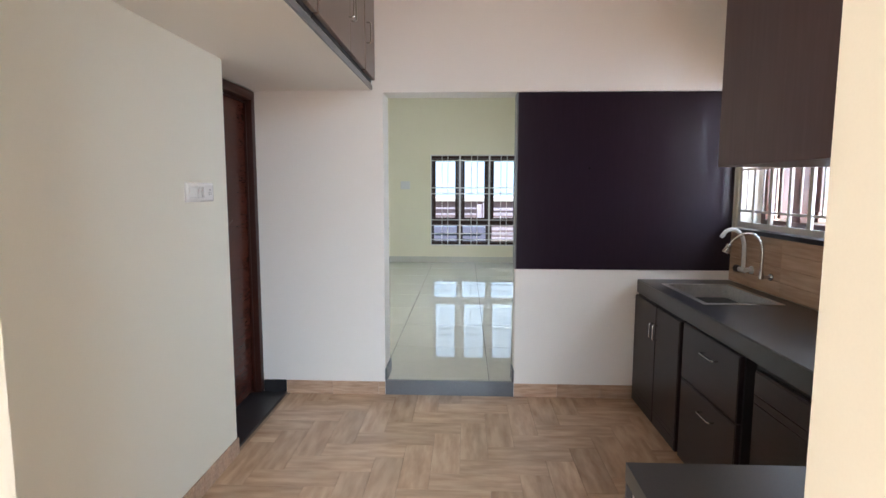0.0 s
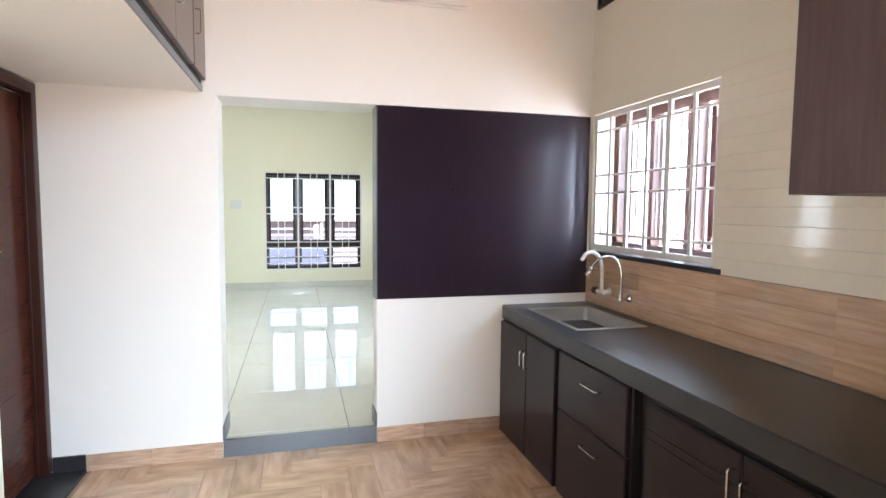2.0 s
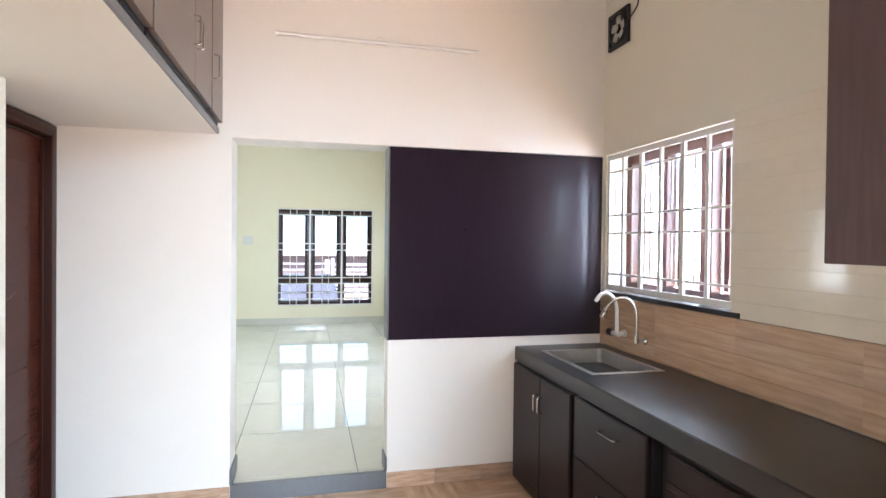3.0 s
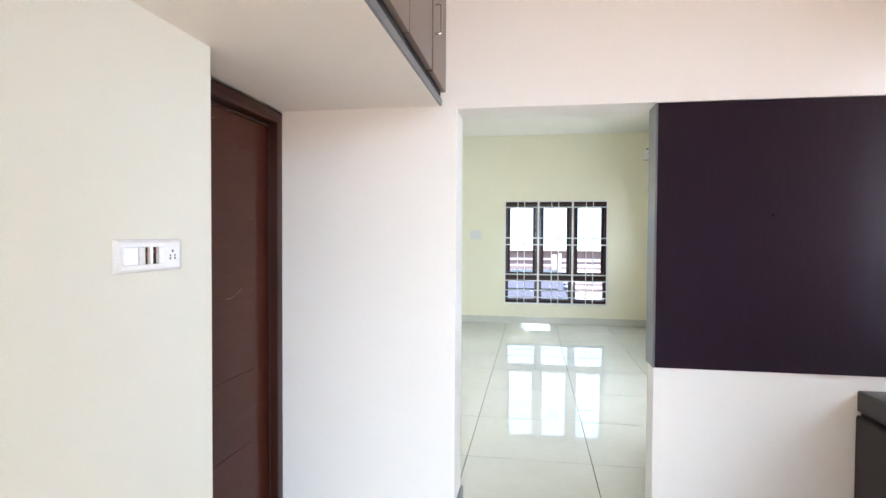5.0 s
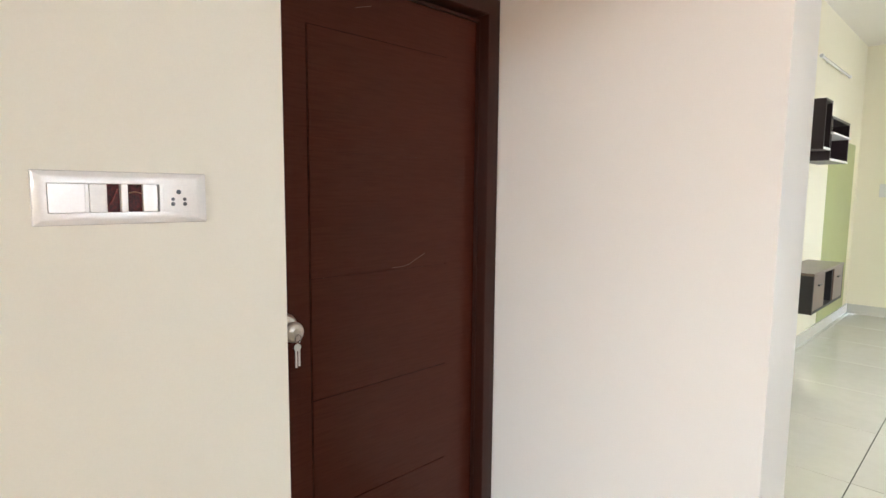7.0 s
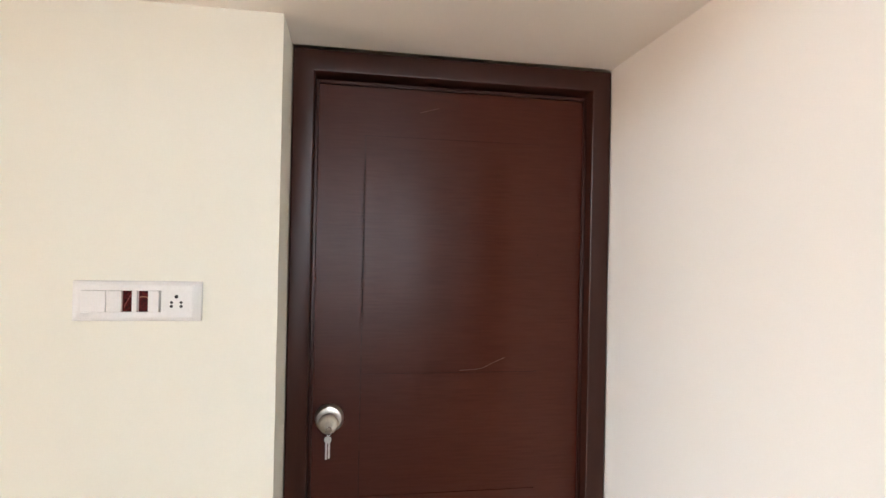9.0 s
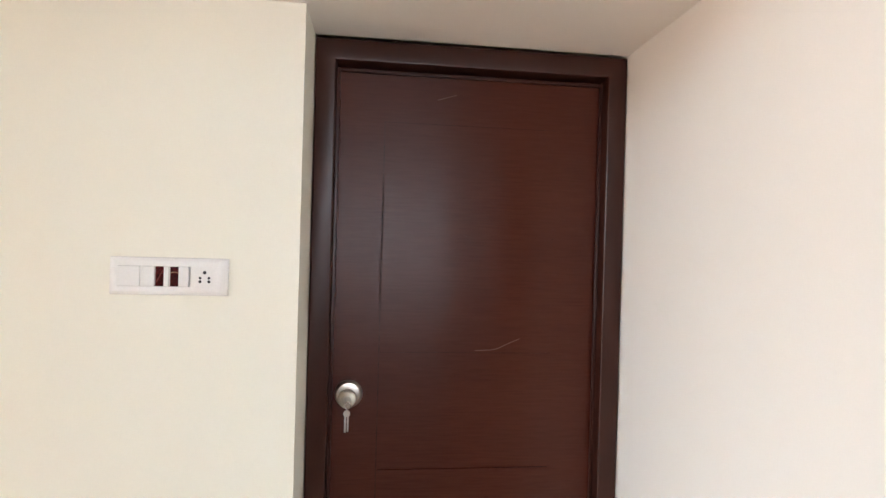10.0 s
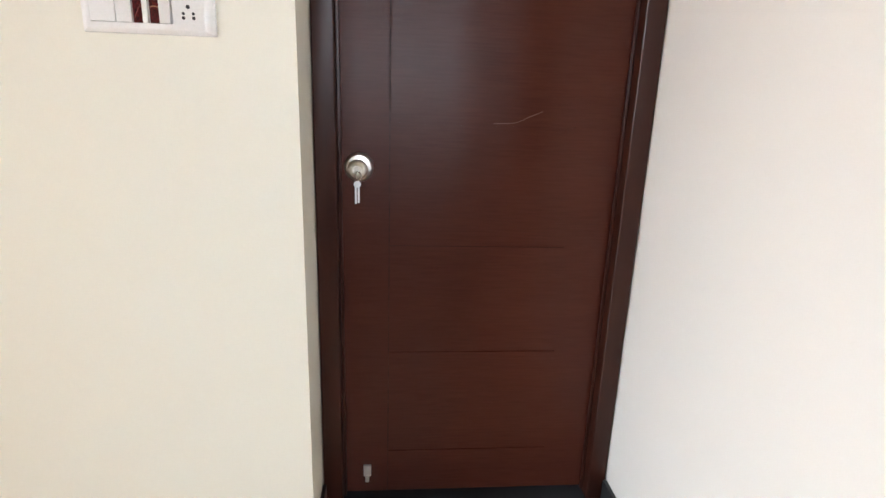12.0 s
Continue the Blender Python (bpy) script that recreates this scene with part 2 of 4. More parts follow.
def smooth_path(points, steps=8):
    """Points rounded into a smooth line."""
    pts = [Vector(p) for p in points]
    ext = [2 * pts[0] - pts[1]] + pts + [2 * pts[-1] - pts[-2]]
    out = []
    for i in range(1, len(ext) - 2):
        p0, p1, p2, p3 = ext[i - 1:i + 3]
        for k in range(steps):
            t = k / steps
            out.append(0.5 * (2 * p1 + (p2 - p0) * t + (2 * p0 - 5 * p1 + 4 * p2 - p3) * t * t + (3 * p1 - p0 - 3 * p2 + p3) * t ** 3))
    out.append(pts[-1])
    return out


def to_mesh(name, bm, mat, smooth=True):
    me = bpy.data.meshes.new(name)
    bm.to_mesh(me)
    bm.free()
    me.materials.append(mat)
    if smooth:
        me.shade_smooth()
        me.set_sharp_from_angle(angle=radians(19.5))
    return me


def part(name, bm, mat, parent, label=""):
    """Links a bmesh, given in the world's metres, as one mesh under a thing or a part."""
    base = parent.matrix_world.translation if parent.parent is None else parent.parent.matrix_world.translation + parent.location
    bmesh.ops.translate(bm, vec=-base, verts=bm.verts)
    ob = new(name, to_mesh(name, bm, mat))
    ob.parent = parent
    return tagged(ob, label)


def thing(name, place, label, category, group="", kind=""):
    ob = new(name)
    ob.empty_display_size = 0.1
    ob.matrix_world = Matrix.Translation(place)
    return tagged(ob, label, category, group, kind)


def solid(name, bm, mat, label, category, kind="", group=""):
    ob = new(name, to_mesh(name, bm, mat))
    return tagged(ob, label, category, group, kind)


def structure(name, bm, mat, label, category):
    return solid(name, bm, mat, label, category, "structure")


# ---------------------------------------------------------------- plan
LEFT = 0.19        # wall with the switches
RIGHT = 3.225      # wall with the window
NEAR = -3.13       # wall with the doorway the camera comes through
TOP = 3.15
LOFT = 2.106
HALL = 0.095       # floor of the hall
HALL_L, HALL_R, HALL_END, HALL_TOP = 0.03, 3.0, 6.29, 3.10
OPEN_L, OPEN_R, OPEN_T = 0.876, 1.779, 2.092

# shell of the kitchen
structure("floor", box(-0.2, 3.5, -3.4, 0.0, -0.2, -0.006), GROUT, "brown grouted bed under wood-look floor tiles", "floor")
structure("wall_left", box(-0.14, LEFT, NEAR - 0.15, -0.913, 0, LOFT), CREAM, "cream painted plaster wall with a switchboard", "wall")
structure("wall_left_upper", box(-0.30, 0.0, NEAR - 0.15, 0.0, LOFT + 0.05, TOP), CREAM, "cream painted plaster wall above the loft", "wall")
structure("wall_door_back", box(-0.30, -0.14, -3.0, 0.0, 0, LOFT + 0.05), CREAM, "plain cream wall closing the door recess", "wall")
structure("wall_north", boxes([(-0.3, OPEN_L, 0.0, 0.24, 0, OPEN_T), (-0.3, 3.46, 0.0, 0.24, OPEN_T, TOP),
                               (OPEN_R, 3.46, 0.0, 0.14, 0, 0.908), (3.216, 3.46, 0.0, 0.14, 0.908, OPEN_T)]),
          PEACH, "peach-white painted wall with an open passage to the hall", "wall")
WIN_Y0, WIN_Y1, WIN_Z0, WIN_Z1 = -1.172, -0.030, 1.195, 2.098
structure("wall_east", boxes([(RIGHT, 3.455, NEAR - 0.15, WIN_Y0, 0, TOP), (RIGHT, 3.455, WIN_Y1, 0.0, 0, TOP),
                              (RIGHT, 3.455, WIN_Y0, WIN_Y1, 0, WIN_Z0), (RIGHT, 3.455, WIN_Y0, WIN_Y1, WIN_Z1, TOP)]),
          CREAM, "cream painted wall with a grilled window", "wall")
structure("wall_south", boxes([(LEFT, 0.895, NEAR - 0.15, NEAR, 0, LOFT), (1.822, RIGHT, NEAR - 0.15, NEAR, 0, TOP),
                               (LEFT, 0.80, NEAR - 0.15, NEAR, LOFT, TOP), (0.80, 1.822, NEAR - 0.15, NEAR, 2.75, TOP)]),
          CREAM, "cream painted wall with an open doorway", "wall")
structure("ceiling", box(-0.3, 3.455, NEAR - 0.15, 0.24, TOP, TOP + 0.15), WHITE, "plain off-white ceiling", "ceiling")
structure("loft_slab", box(0.0, 0.795, NEAR, 0.0, LOFT, LOFT + 0.045), WHITE, "off-white painted underside of a storage loft", "loft")

# room behind the doorway
structure("floor_back", box(-3.0, 4.0, -6.5, -3.4, -0.2, -0.004), PLANK, "wood-look floor of the room behind", "floor")
structure("wall_back", boxes([(-3.15, -3.0, -6.5, NEAR - 0.15, 0, TOP), (4.0, 4.15, -6.5, NEAR - 0.15, 0, TOP),
                              (-3.15, -2.53, -6.65, -6.5, 0, TOP), (3.85, 4.15, -6.65, -6.5, 0, TOP), (-2.53, 3.85, -6.65, -6.5, 0, 0.78), (-2.53, 3.85, -6.65, -6.5, 2.72, TOP),
                              (-3.15, -0.14, NEAR - 0.15, NEAR, 0, TOP), (3.455, 4.15, NEAR - 0.15, NEAR, 0, TOP)]),
          CREAM, "plain cream walls of the room behind", "wall")
structure("ceiling_back", box(-3.15, 4.15, -6.65, NEAR - 0.15, TOP, TOP + 0.15), WHITE, "plain ceiling of the room behind", "ceiling")

# shell of the hall
structure("floor_hall", box(HALL_L - 0.2, HALL_R + 0.6, 0.012, HALL_END, -0.1, HALL - 0.012), HALL_GROUT, "dark grout bed under ivory floor tiles", "floor")
VW_Y0, VW_Y1, VW_Z0, VW_Z1 = 0.96, 1.30, 1.05, 2.10
# unseen slab, added so that no sun patch falls into the hall
structure("added_sun_blocker_west", box(-1.05, HALL_L - 0.2, -0.6, 1.75, 2.14, 2.22, 0.004), NEIGHBOUR, "unseen slab added to keep sun out of the small hall window", "sunshade")
structure("wall_hall_west", boxes([(HALL_L - 0.2, HALL_L, 0.24, VW_Y0, 0, HALL_TOP), (HALL_L - 0.2, HALL_L, VW_Y1, HALL_END, 0, HALL_TOP),
                                   (HALL_L - 0.2, HALL_L, VW_Y0, VW_Y1, 0, VW_Z0), (HALL_L - 0.2, HALL_L, VW_Y0, VW_Y1, VW_Z1, HALL_TOP)]),
          LIME, "pale lime painted hall wall", "wall")
HW_Y0, HW_Y1, HW_Z0, HW_Z1 = 4.35, 5.74, 0.76, 2.04
HV_Y0, HV_Y1 = 1.71, 3.10
structure("wall_hall_east", boxes([(HALL_R, HALL_R + 0.2, 0.9, HV_Y0, 0, HALL_TOP), (HALL_R, HALL_R + 0.2, HV_Y1, HW_Y0, 0, HALL_TOP),
                                   (HALL_R, HALL_R + 0.2, HV_Y0, HV_Y1, 0, HW_Z0), (HALL_R, HALL_R + 0.2, HV_Y0, HV_Y1, HW_Z1, HALL_TOP), (HALL_R, HALL_R + 0.2, HW_Y1, HALL_END + 0.2, 0, HALL_TOP),
                                   (HALL_R, HALL_R + 0.2, HW_Y0, HW_Y1, 0, HW_Z0), (HALL_R, HALL_R + 0.2, HW_Y0, HW_Y1, HW_Z1, HALL_TOP),
                                   (HALL_R + 0.45, HALL_R + 0.6, 0.14, 1.05, 0, HALL_TOP), (HALL_R + 0.2, HALL_R + 0.6, 0.9, 1.05, 0, HALL_TOP)]),
          LIME, "pale lime painted hall wall with a window", "wall")
HX0, HX1, HZ0, HZ1 = 0.79, 2.40, 0.405, 2.06


def wall_with_opening(x0, x1, y0, y1, z0, z1, ax, bx, az, bz):
    """One solid wall along x with an opening right through it."""
    bm = bmesh.new()
    xs, zs = (x0, ax, bx, x1), (z0, az, bz, z1)
    grid = {(i, k): bm.verts.new((x, y0, z)) for i, x in enumerate(xs) for k, z in enumerate(zs)}
    for i in range(3):
        for k in range(3):
            if (i, k) != (1, 1):
                bm.faces.new((grid[i, k], grid[i + 1, k], grid[i + 1, k + 1], grid[i, k + 1]))
    grown = bmesh.ops.extrude_face_region(bm, geom=list(bm.faces))["geom"]
    bmesh.ops.translate(bm, vec=(0, y1 - y0, 0), verts=[v for v in grown if isinstance(v, bmesh.types.BMVert)])
    bmesh.ops.recalc_face_normals(bm, faces=bm.faces)
    return bm


structure("wall_hall_north", wall_with_opening(HALL_L - 0.2, HALL_R, HALL_END, HALL_END + 0.2, 0, HALL_TOP, HX0, HX1, HZ0, HZ1),
          LIME, "pale lime painted hall wall with a grilled window", "wall")
structure("ceiling_hall", box(HALL_L - 0.2, HALL_R + 0.6, 0.24, HALL_END + 0.2, HALL_TOP, HALL_TOP + 0.2), WHITE, "plain off-white hall ceiling", "ceiling")

# ---------------------------------------------------------------- windows
def bars(rows):
    return [box(*r, 0.002, 1) for r in rows]


def kitchen_window():
    """Grilled opening with a brown timber frame and three casements standing open outwards."""
    win = thing("window_1", (3.30, -0.60, WIN_Z0), "white steel grille before open brown casement window", "window", kind="structure")
    y0, y1, z0, z1 = WIN_Y0 + 0.004, WIN_Y1 - 0.004, WIN_Z0 + 0.012, WIN_Z1 - 0.004
    h, w = z1 - z0, y1 - y0
    gx0, gx1 = 3.236, 3.248
    grille = part("window_grille", boxes([(gx0, gx1, y0, y1, z0, z0 + 0.036), (gx0, gx1, y0, y1, z1 - 0.036, z1),
                                          (gx0, gx1, y0, y0 + 0.03, z0 + 0.036, z1 - 0.036), (gx0, gx1, y1 - 0.03, y1, z0 + 0.036, z1 - 0.036)], 0.002),
                  GRILLE, win, "white enamelled steel grille")
    for f in (0.13, 0.45, 0.58, 0.88):
        z = z1 - f * h
        part("bar", box(gx0 + 0.001, gx1 - 0.001, y0 + 0.03, y1 - 0.03, z - 0.007, z + 0.007, 0.002, 1), GRILLE, grille)
    cuts = [z1 - 0.036] + [z1 - f * h for f in (0.13, 0.45, 0.58, 0.88)] + [z0 + 0.036]
    for k in range(1, 6):
        y = y1 - k * w / 6
        half = 0.016 if k % 2 == 0 else 0.011
        part("bar", box(gx0 - 0.004, gx1 + 0.002, y - half, y + half, z0 + 0.036, z1 - 0.036, 0.002, 1), GRILLE, grille)
    for k in range(6):
        y = y1 - (k + 0.5) * w / 6
        for a, b in ((1, 2), (3, 4)):
            part("bar", box(gx0 + 0.002, gx1 - 0.002, y - 0.006, y + 0.006, cuts[b], cuts[a], 0.002, 1), GRILLE, grille)
    fx0, fx1 = 3.385, 3.45
    frame_part = part("window_frame", boxes([(fx0, fx1, y0, y1, z0 - 0.008, z0 + 0.05), (fx0, fx1, y0, y1, z1 - 0.055, z1),
                                             (fx0, fx1, y0, y0 + 0.055, z0 + 0.05, z1 - 0.055), (fx0, fx1, y1 - 0.055, y1, z0 + 0.05, z1 - 0.055),
                                             (fx0, fx1, y0 + w / 3 - 0.045, y0 + w / 3 + 0.045, z0 + 0.05, z1 - 0.055),
                                             (fx0, fx1, y0 + 2 * w / 3 - 0.045, y0 + 2 * w / 3 + 0.045, z0 + 0.05, z1 - 0.055)], 0.003),
                      SHUTTER_WOOD, win, "red-brown timber window frame")
    for k in range(3):
        ya = y1 - 0.058 - k * (w / 3)
        d = 0.30
        turn = Matrix.Translation((fx1, ya, 0)) @ Matrix.Rotation(radians((12, 18, 8)[k]), 4, "Z") @ Matrix.Translation((-fx1, -ya, 0))
        xa, xb = fx1 + 0.004, fx1 + 0.004 + d
        za, zb = z0 + 0.055, z1 - 0.06
        leaf_rows = [(xa, xb, ya - 0.03, ya, za, za + 0.065), (xa, xb, ya - 0.03, ya, zb - 0.06, zb),
                     (xa, xa + 0.07, ya - 0.035, ya, za + 0.065, zb - 0.06), (xb - 0.07, xb, ya - 0.035, ya, za + 0.065, zb - 0.06)]
        bm = boxes(leaf_rows, 0.003)
        bmesh.ops.transform(bm, matrix=turn, verts=bm.verts)
        sash = part("casement", bm, SHUTTER_WOOD, win, "red-brown timber casement standing open")
        bm = box(xa + 0.071, xb - 0.071, ya - 0.017, ya - 0.013, za + 0.066, zb - 0.061)
        bmesh.ops.transform(bm, matrix=turn, verts=bm.verts)
        pane = part("pane", bm, GLASS, sash)
        pane.visible_shadow = False
        bm = tube([(xb - 0.03, ya - 0.032, za + 0.16), (xb - 0.03, ya - 0.05, za + 0.17), (xb - 0.03, ya - 0.05, za + 0.24)], 0.006, 8)
        bmesh.ops.transform(bm, matrix=turn, verts=bm.verts)
        part("catch", bm, CHROME, sash, "chrome window catch")
    part("window_sill", box(3.205, 3.384, y0 - 0.06, y1, WIN_Z0 - 0.022, WIN_Z0 + 0.004, 0.003), GRANITE, win, "black granite sill")
    return win


def hall_window(name, axis, wall, a0, a1, z0, z1, sign):
    """Three lights with a transom, brown timber, and a white grille flush with the room's face of the wall."""
    def b(a, c, d0, d1, e, f):
        d0, d1 = wall + sign * d0, wall + sign * d1
        lo, hi = min(d0, d1), max(d0, d1)
        return (a, c, lo, hi, e, f) if axis == "x" else (lo, hi, a, c, e, f)
    place = ((a0 + a1) / 2, wall, z0) if axis == "x" else (wall, (a0 + a1) / 2, z0)
    win = thing(name, place, "brown timber window with white steel grille in the hall", "window", kind="structure")
    w, h = a1 - a0, z1 - z0
    zt = z1 - 0.745 * h
    rim = 0.018
    grille = part("window_grille", boxes([b(a0, a1, 0.0, 0.01, z1 - rim, z1), b(a0, a1, 0.0, 0.01, z0, z0 + rim),
                                          b(a0, a0 + rim, 0.0, 0.01, z0 + rim, z1 - rim), b(a1 - rim, a1, 0.0, 0.01, z0 + rim, z1 - rim)], 0.002),
                  GRILLE, win, "white enamelled steel grille")
    for f in (0.062, 0.36, 0.425, 0.714, 0.775, 0.868, 0.935):
        z = z1 - f * h
        part("bar", box(*b(a0 + rim, a1 - rim, 0.001, 0.009, z - 0.008, z + 0.008), 0.002, 1), GRILLE, grille)
    for k in range(3):
        lo = a0 + k * w / 3
        if k:
            part("bar", box(*b(lo - 0.016, lo + 0.016, -0.002, 0.012, z0 + rim, z1 - rim), 0.002, 1), GRILLE, grille)
        for f in (0.39, 0.59):
            a = lo + f * w / 3
            part("bar", box(*b(a - 0.006, a + 0.006, 0.002, 0.008, z0 + rim, z1 - rim), 0.002, 1), GRILLE, grille)
    rows = [b(a0, a1, 0.09, 0.16, z1 - 0.06, z1), b(a0, a1, 0.09, 0.16, z0, z0 + 0.05), b(a0, a1, 0.09, 0.16, zt - 0.03, zt + 0.03)]
    for k in range(4):
        a = a0 + k * w / 3
        half = 0.035
        lo, hi = max(a0, a - half), min(a1, a + half)
        rows += [b(lo, hi, 0.09, 0.16, z0 + 0.05, zt - 0.03), b(lo, hi, 0.09, 0.16, zt + 0.03, z1 - 0.06)]
    part("window_frame", boxes(rows, 0.003), FRAME_WOOD, win, "dark brown timber window frame")
    for k in range(3):
        lo, hi = a0 + k * w / 3 + 0.037, a0 + (k + 1) * w / 3 - 0.037
        for za, zb, s in ((zt + 0.032, z1 - 0.062, 0.05), (z0 + 0.052, zt - 0.032, 0.018)):
            sash = part("sash", boxes([b(lo, hi, 0.105, 0.145, za, za + s), b(lo, hi, 0.105, 0.145, zb - s, zb),
                                       b(lo, lo + s, 0.105, 0.145, za + s, zb - s), b(hi - s, hi, 0.105, 0.145, za + s, zb - s)], 0.003), FRAME_WOOD, win)
            pane = part("pane", box(*b(lo + s, hi - s, 0.122, 0.126, za + s, zb - s)), GLASS, sash)
            pane.visible_shadow = False
    return win


kitchen_window()
hall_window("window_2", "x", HALL_END, HX0 + 0.004, HX1 - 0.004, HZ0 + 0.004, HZ1 - 0.004, 1)
# unseen window, added to hold the lamp at the hall's near end
hall_window("added_window_4", "y", HALL_R, HV_Y0 + 0.004, HV_Y1 - 0.004, HW_Z0 + 0.004, HW_Z1 - 0.004, 1)
hall_window("window_5", "y", HALL_L, VW_Y0 + 0.004, VW_Y1 - 0.004, VW_Z0 + 0.004, VW_Z1 - 0.004, -1)
hall_window("window_3", "y", HALL_R, HW_Y0 + 0.004, HW_Y1 - 0.004, HW_Z0 + 0.004, HW_Z1 - 0.004, 1)


# ---------------------------------------------------------------- door in the recess
def panelled_door():
    d = thing("door_1", (0, -0.457, 0), "closed dark mahogany lacquered door with grooves, key in lock", "door", kind="structure")
    outline = [(-0.910, 0.02), (-0.910, 2.097), (-0.003, 2.097), (-0.003, 0.02), (-0.060, 0.02), (-0.060, 2.038), (-0.853, 2.038), (-0.853, 0.02)]
    bm = bmesh.new()
    face = bm.faces.new([bm.verts.new((0.004, y, z)) for y, z in outline])
    grown = bmesh.ops.extrude_face_region(bm, geom=[face])["geom"]
    bmesh.ops.translate(bm, vec=(-0.104, 0, 0), verts=[v for v in grown if isinstance(v, bmesh.types.BMVert)])
    bmesh.ops.recalc_face_normals(bm, faces=bm.faces)
    bmesh.ops.bevel(bm, geom=[e for e in bm.edges if e.verts[0].co.x > 0 and e.verts[1].co.x > 0], offset=0.005, segments=3, profile=0.5, affect="EDGES")
    part("door_frame", bm, FRAME_WOOD, d, "dark brown lacquered door frame")
    part("door_stop", boxes([(-0.045, -0.034, -0.852, -0.843, 0.03, 2.028), (-0.045, -0.034, -0.070, -0.061, 0.03, 2.028),
                             (-0.045, -0.034, -0.843, -0.070, 2.018, 2.028)], 0.002), FRAME_WOOD, d)
    # leaf pieces stand round shallow grooves
    g = 0.0018
    zs = [0.034, 0.185, 0.532, 0.868, 1.212, 1.555, 1.883]
    ya, yb, yc, yd = -0.849, -0.714, -0.200, -0.064
    leaf = part("door_leaf", box(-0.088, -0.0545, ya, yd, 0.034, 2.030, 0.002), LACQUER, d, "mahogany red-brown lacquered door leaf")
    part("stile", box(-0.0545, -0.050, ya, yb - 0.0028, 0.034, 1.883), LACQUER, leaf)
    part("stile", box(-0.0545, -0.050, yc, yd, 0.034, 1.883), LACQUER, leaf)
    part("rail", box(-0.0545, -0.050, ya, yd, 1.883, 2.030), LACQUER, leaf)
    # added strip; its tone stands in for light along the groove's edge
    part("groove_line", box(-0.0545, -0.0515, yb - 0.0008, yb + 0.0028, 0.034, 1.883), material("groove_line_lacquer", (0.060, 0.019, 0.012), 0.6, vary=0.2, scale=9, fine=40, bump=0.0, spec=0.03), leaf)
    for a, b in zip(zs, zs[1:]):
        part("door_panel", box(-0.0545, -0.050, yb + 0.0028, yc, a + (g if a > 0.1 else 0), b - g), LACQUER, leaf)
    # knob with its rose and key
    y, z = -0.797, 1.090
    knob = part("door_knob", disc((-0.050, y, z), (1, 0, 0), 0.041, 0.034, 0.014, 40, 0.002), SATIN, d, "satin nickel lock rose and knob")
    bm = bmesh.new()
    add_disc(bm, (-0.037, y, z), (1, 0, 0), 0.012, 0.012, 0.03)
    prof = [(0.0, 0.013), (0.006, 0.021), (0.014, 0.0255), (0.023, 0.027), (0.030, 0.0255), (0.035, 0.021), (0.039, 0.012), (0.040, 0.0)]
    for (xa, ra), (xb, rb) in zip(prof, prof[1:]):
        if rb == 0:
            break
        add_disc(bm, (-0.018 + xa, y, z), (1, 0, 0), ra, rb, xb - xa)
    bmesh.ops.remove_doubles(bm, verts=bm.verts, dist=0.0003)
    part("knob_ball", bm, SATIN, knob)
    part("keyhole", disc((0.018, y, z), (1, 0, 0), 0.009, 0.009, 0.003, 24), SATIN, knob)
    ring = [(0.024, y + 0.002 + 0.008 * math.cos(t), z - 0.014 + 0.011 * math.sin(t)) for t in [k * math.pi / 8 for k in range(17)]]
    part("key_ring", tube(ring, 0.0012, 6), CHROME, knob)
    bm = disc((0.022, y, z - 0.036), (1, 0, 0), 0.0095, 0.0095, 0.0022, 20)
    add_box(bm, 0.0222, 0.024, y - 0.0065, y - 0.0015, z - 0.088, z - 0.042)
    add_box(bm, 0.0242, 0.026, y + 0.0010, y + 0.0060, z - 0.085, z - 0.042)
    part("key", bm, STEEL, knob, "pair of small keys hanging from the lock")
    part("door_stopper", boxes([(-0.050, -0.038, -0.790, -0.766, 0.098, 0.136), (-0.050, -0.030, -0.784, -0.772, 0.082, 0.100)], 0.002), STEEL, d, "small steel floor latch")
    scr = smooth_path([(-0.0499, -0.43, 1.217), (-0.0499, -0.37, 1.221), (-0.0499, -0.335, 1.236), (-0.0499, -0.295, 1.253)], 5)
    scr_top = [(-0.0499, -0.56, 1.955), (-0.0499, -0.535, 1.963), (-0.0499, -0.505, 1.972)]
    part("scratch", tube(scr_top, 0.0008, 6), material("pale_scratch", (0.13, 0.05, 0.035), 0.5), d)
    part("scratch", tube(scr, 0.0008, 6), material("pale_scratch", (0.16, 0.07, 0.05), 0.5), d, "pale scratch in the lacquer")
    return d


panelled_door()
structure("threshold", box(-0.10, 0.166, -0.905, 0.0, -0.02, 0.012, 0.003), GRANITE, "black granite threshold before the door", "threshold")
structure("baseboard_black", boxes([(0.006, 0.166, -0.014, 0.0, 0.012, 0.097), (0.006, LEFT - 0.002, -0.913, -0.901, 0.012, 0.110)], 0.003), GRANITE,
          "black granite skirting in the door recess", "baseboard")

# ---------------------------------------------------------------- panel unit beside the passage
unit = thing("partition_cupboard", (2.49, 0.07, 0.908), "plum-brown laminate back of a cupboard built into the wall", "cupboard")
part("back_panel", box(OPEN_R + 0.003, 3.214, -0.006, 0.004, 0.906, 2.088, 0.0012), PANEL, unit, "plum-brown satin laminate panel")
part("carcass", box(OPEN_R + 0.004, 3.214, 0.004, 0.139, 0.910, 2.087, 0.002), PANEL, unit)
part("screw_hole", disc((2.26, -0.0055, 1.59), (0, -1, 0), 0.007, 0.007, 0.0009, 16), HOLE, unit, "small dark screw hole")
part("edge_strip", box(OPEN_R - 0.006, OPEN_R + 0.003, -0.004, 0.145, 0.905, 2.089, 0.0015), SIDE_GREY, unit, "grey satin laminate side panel")


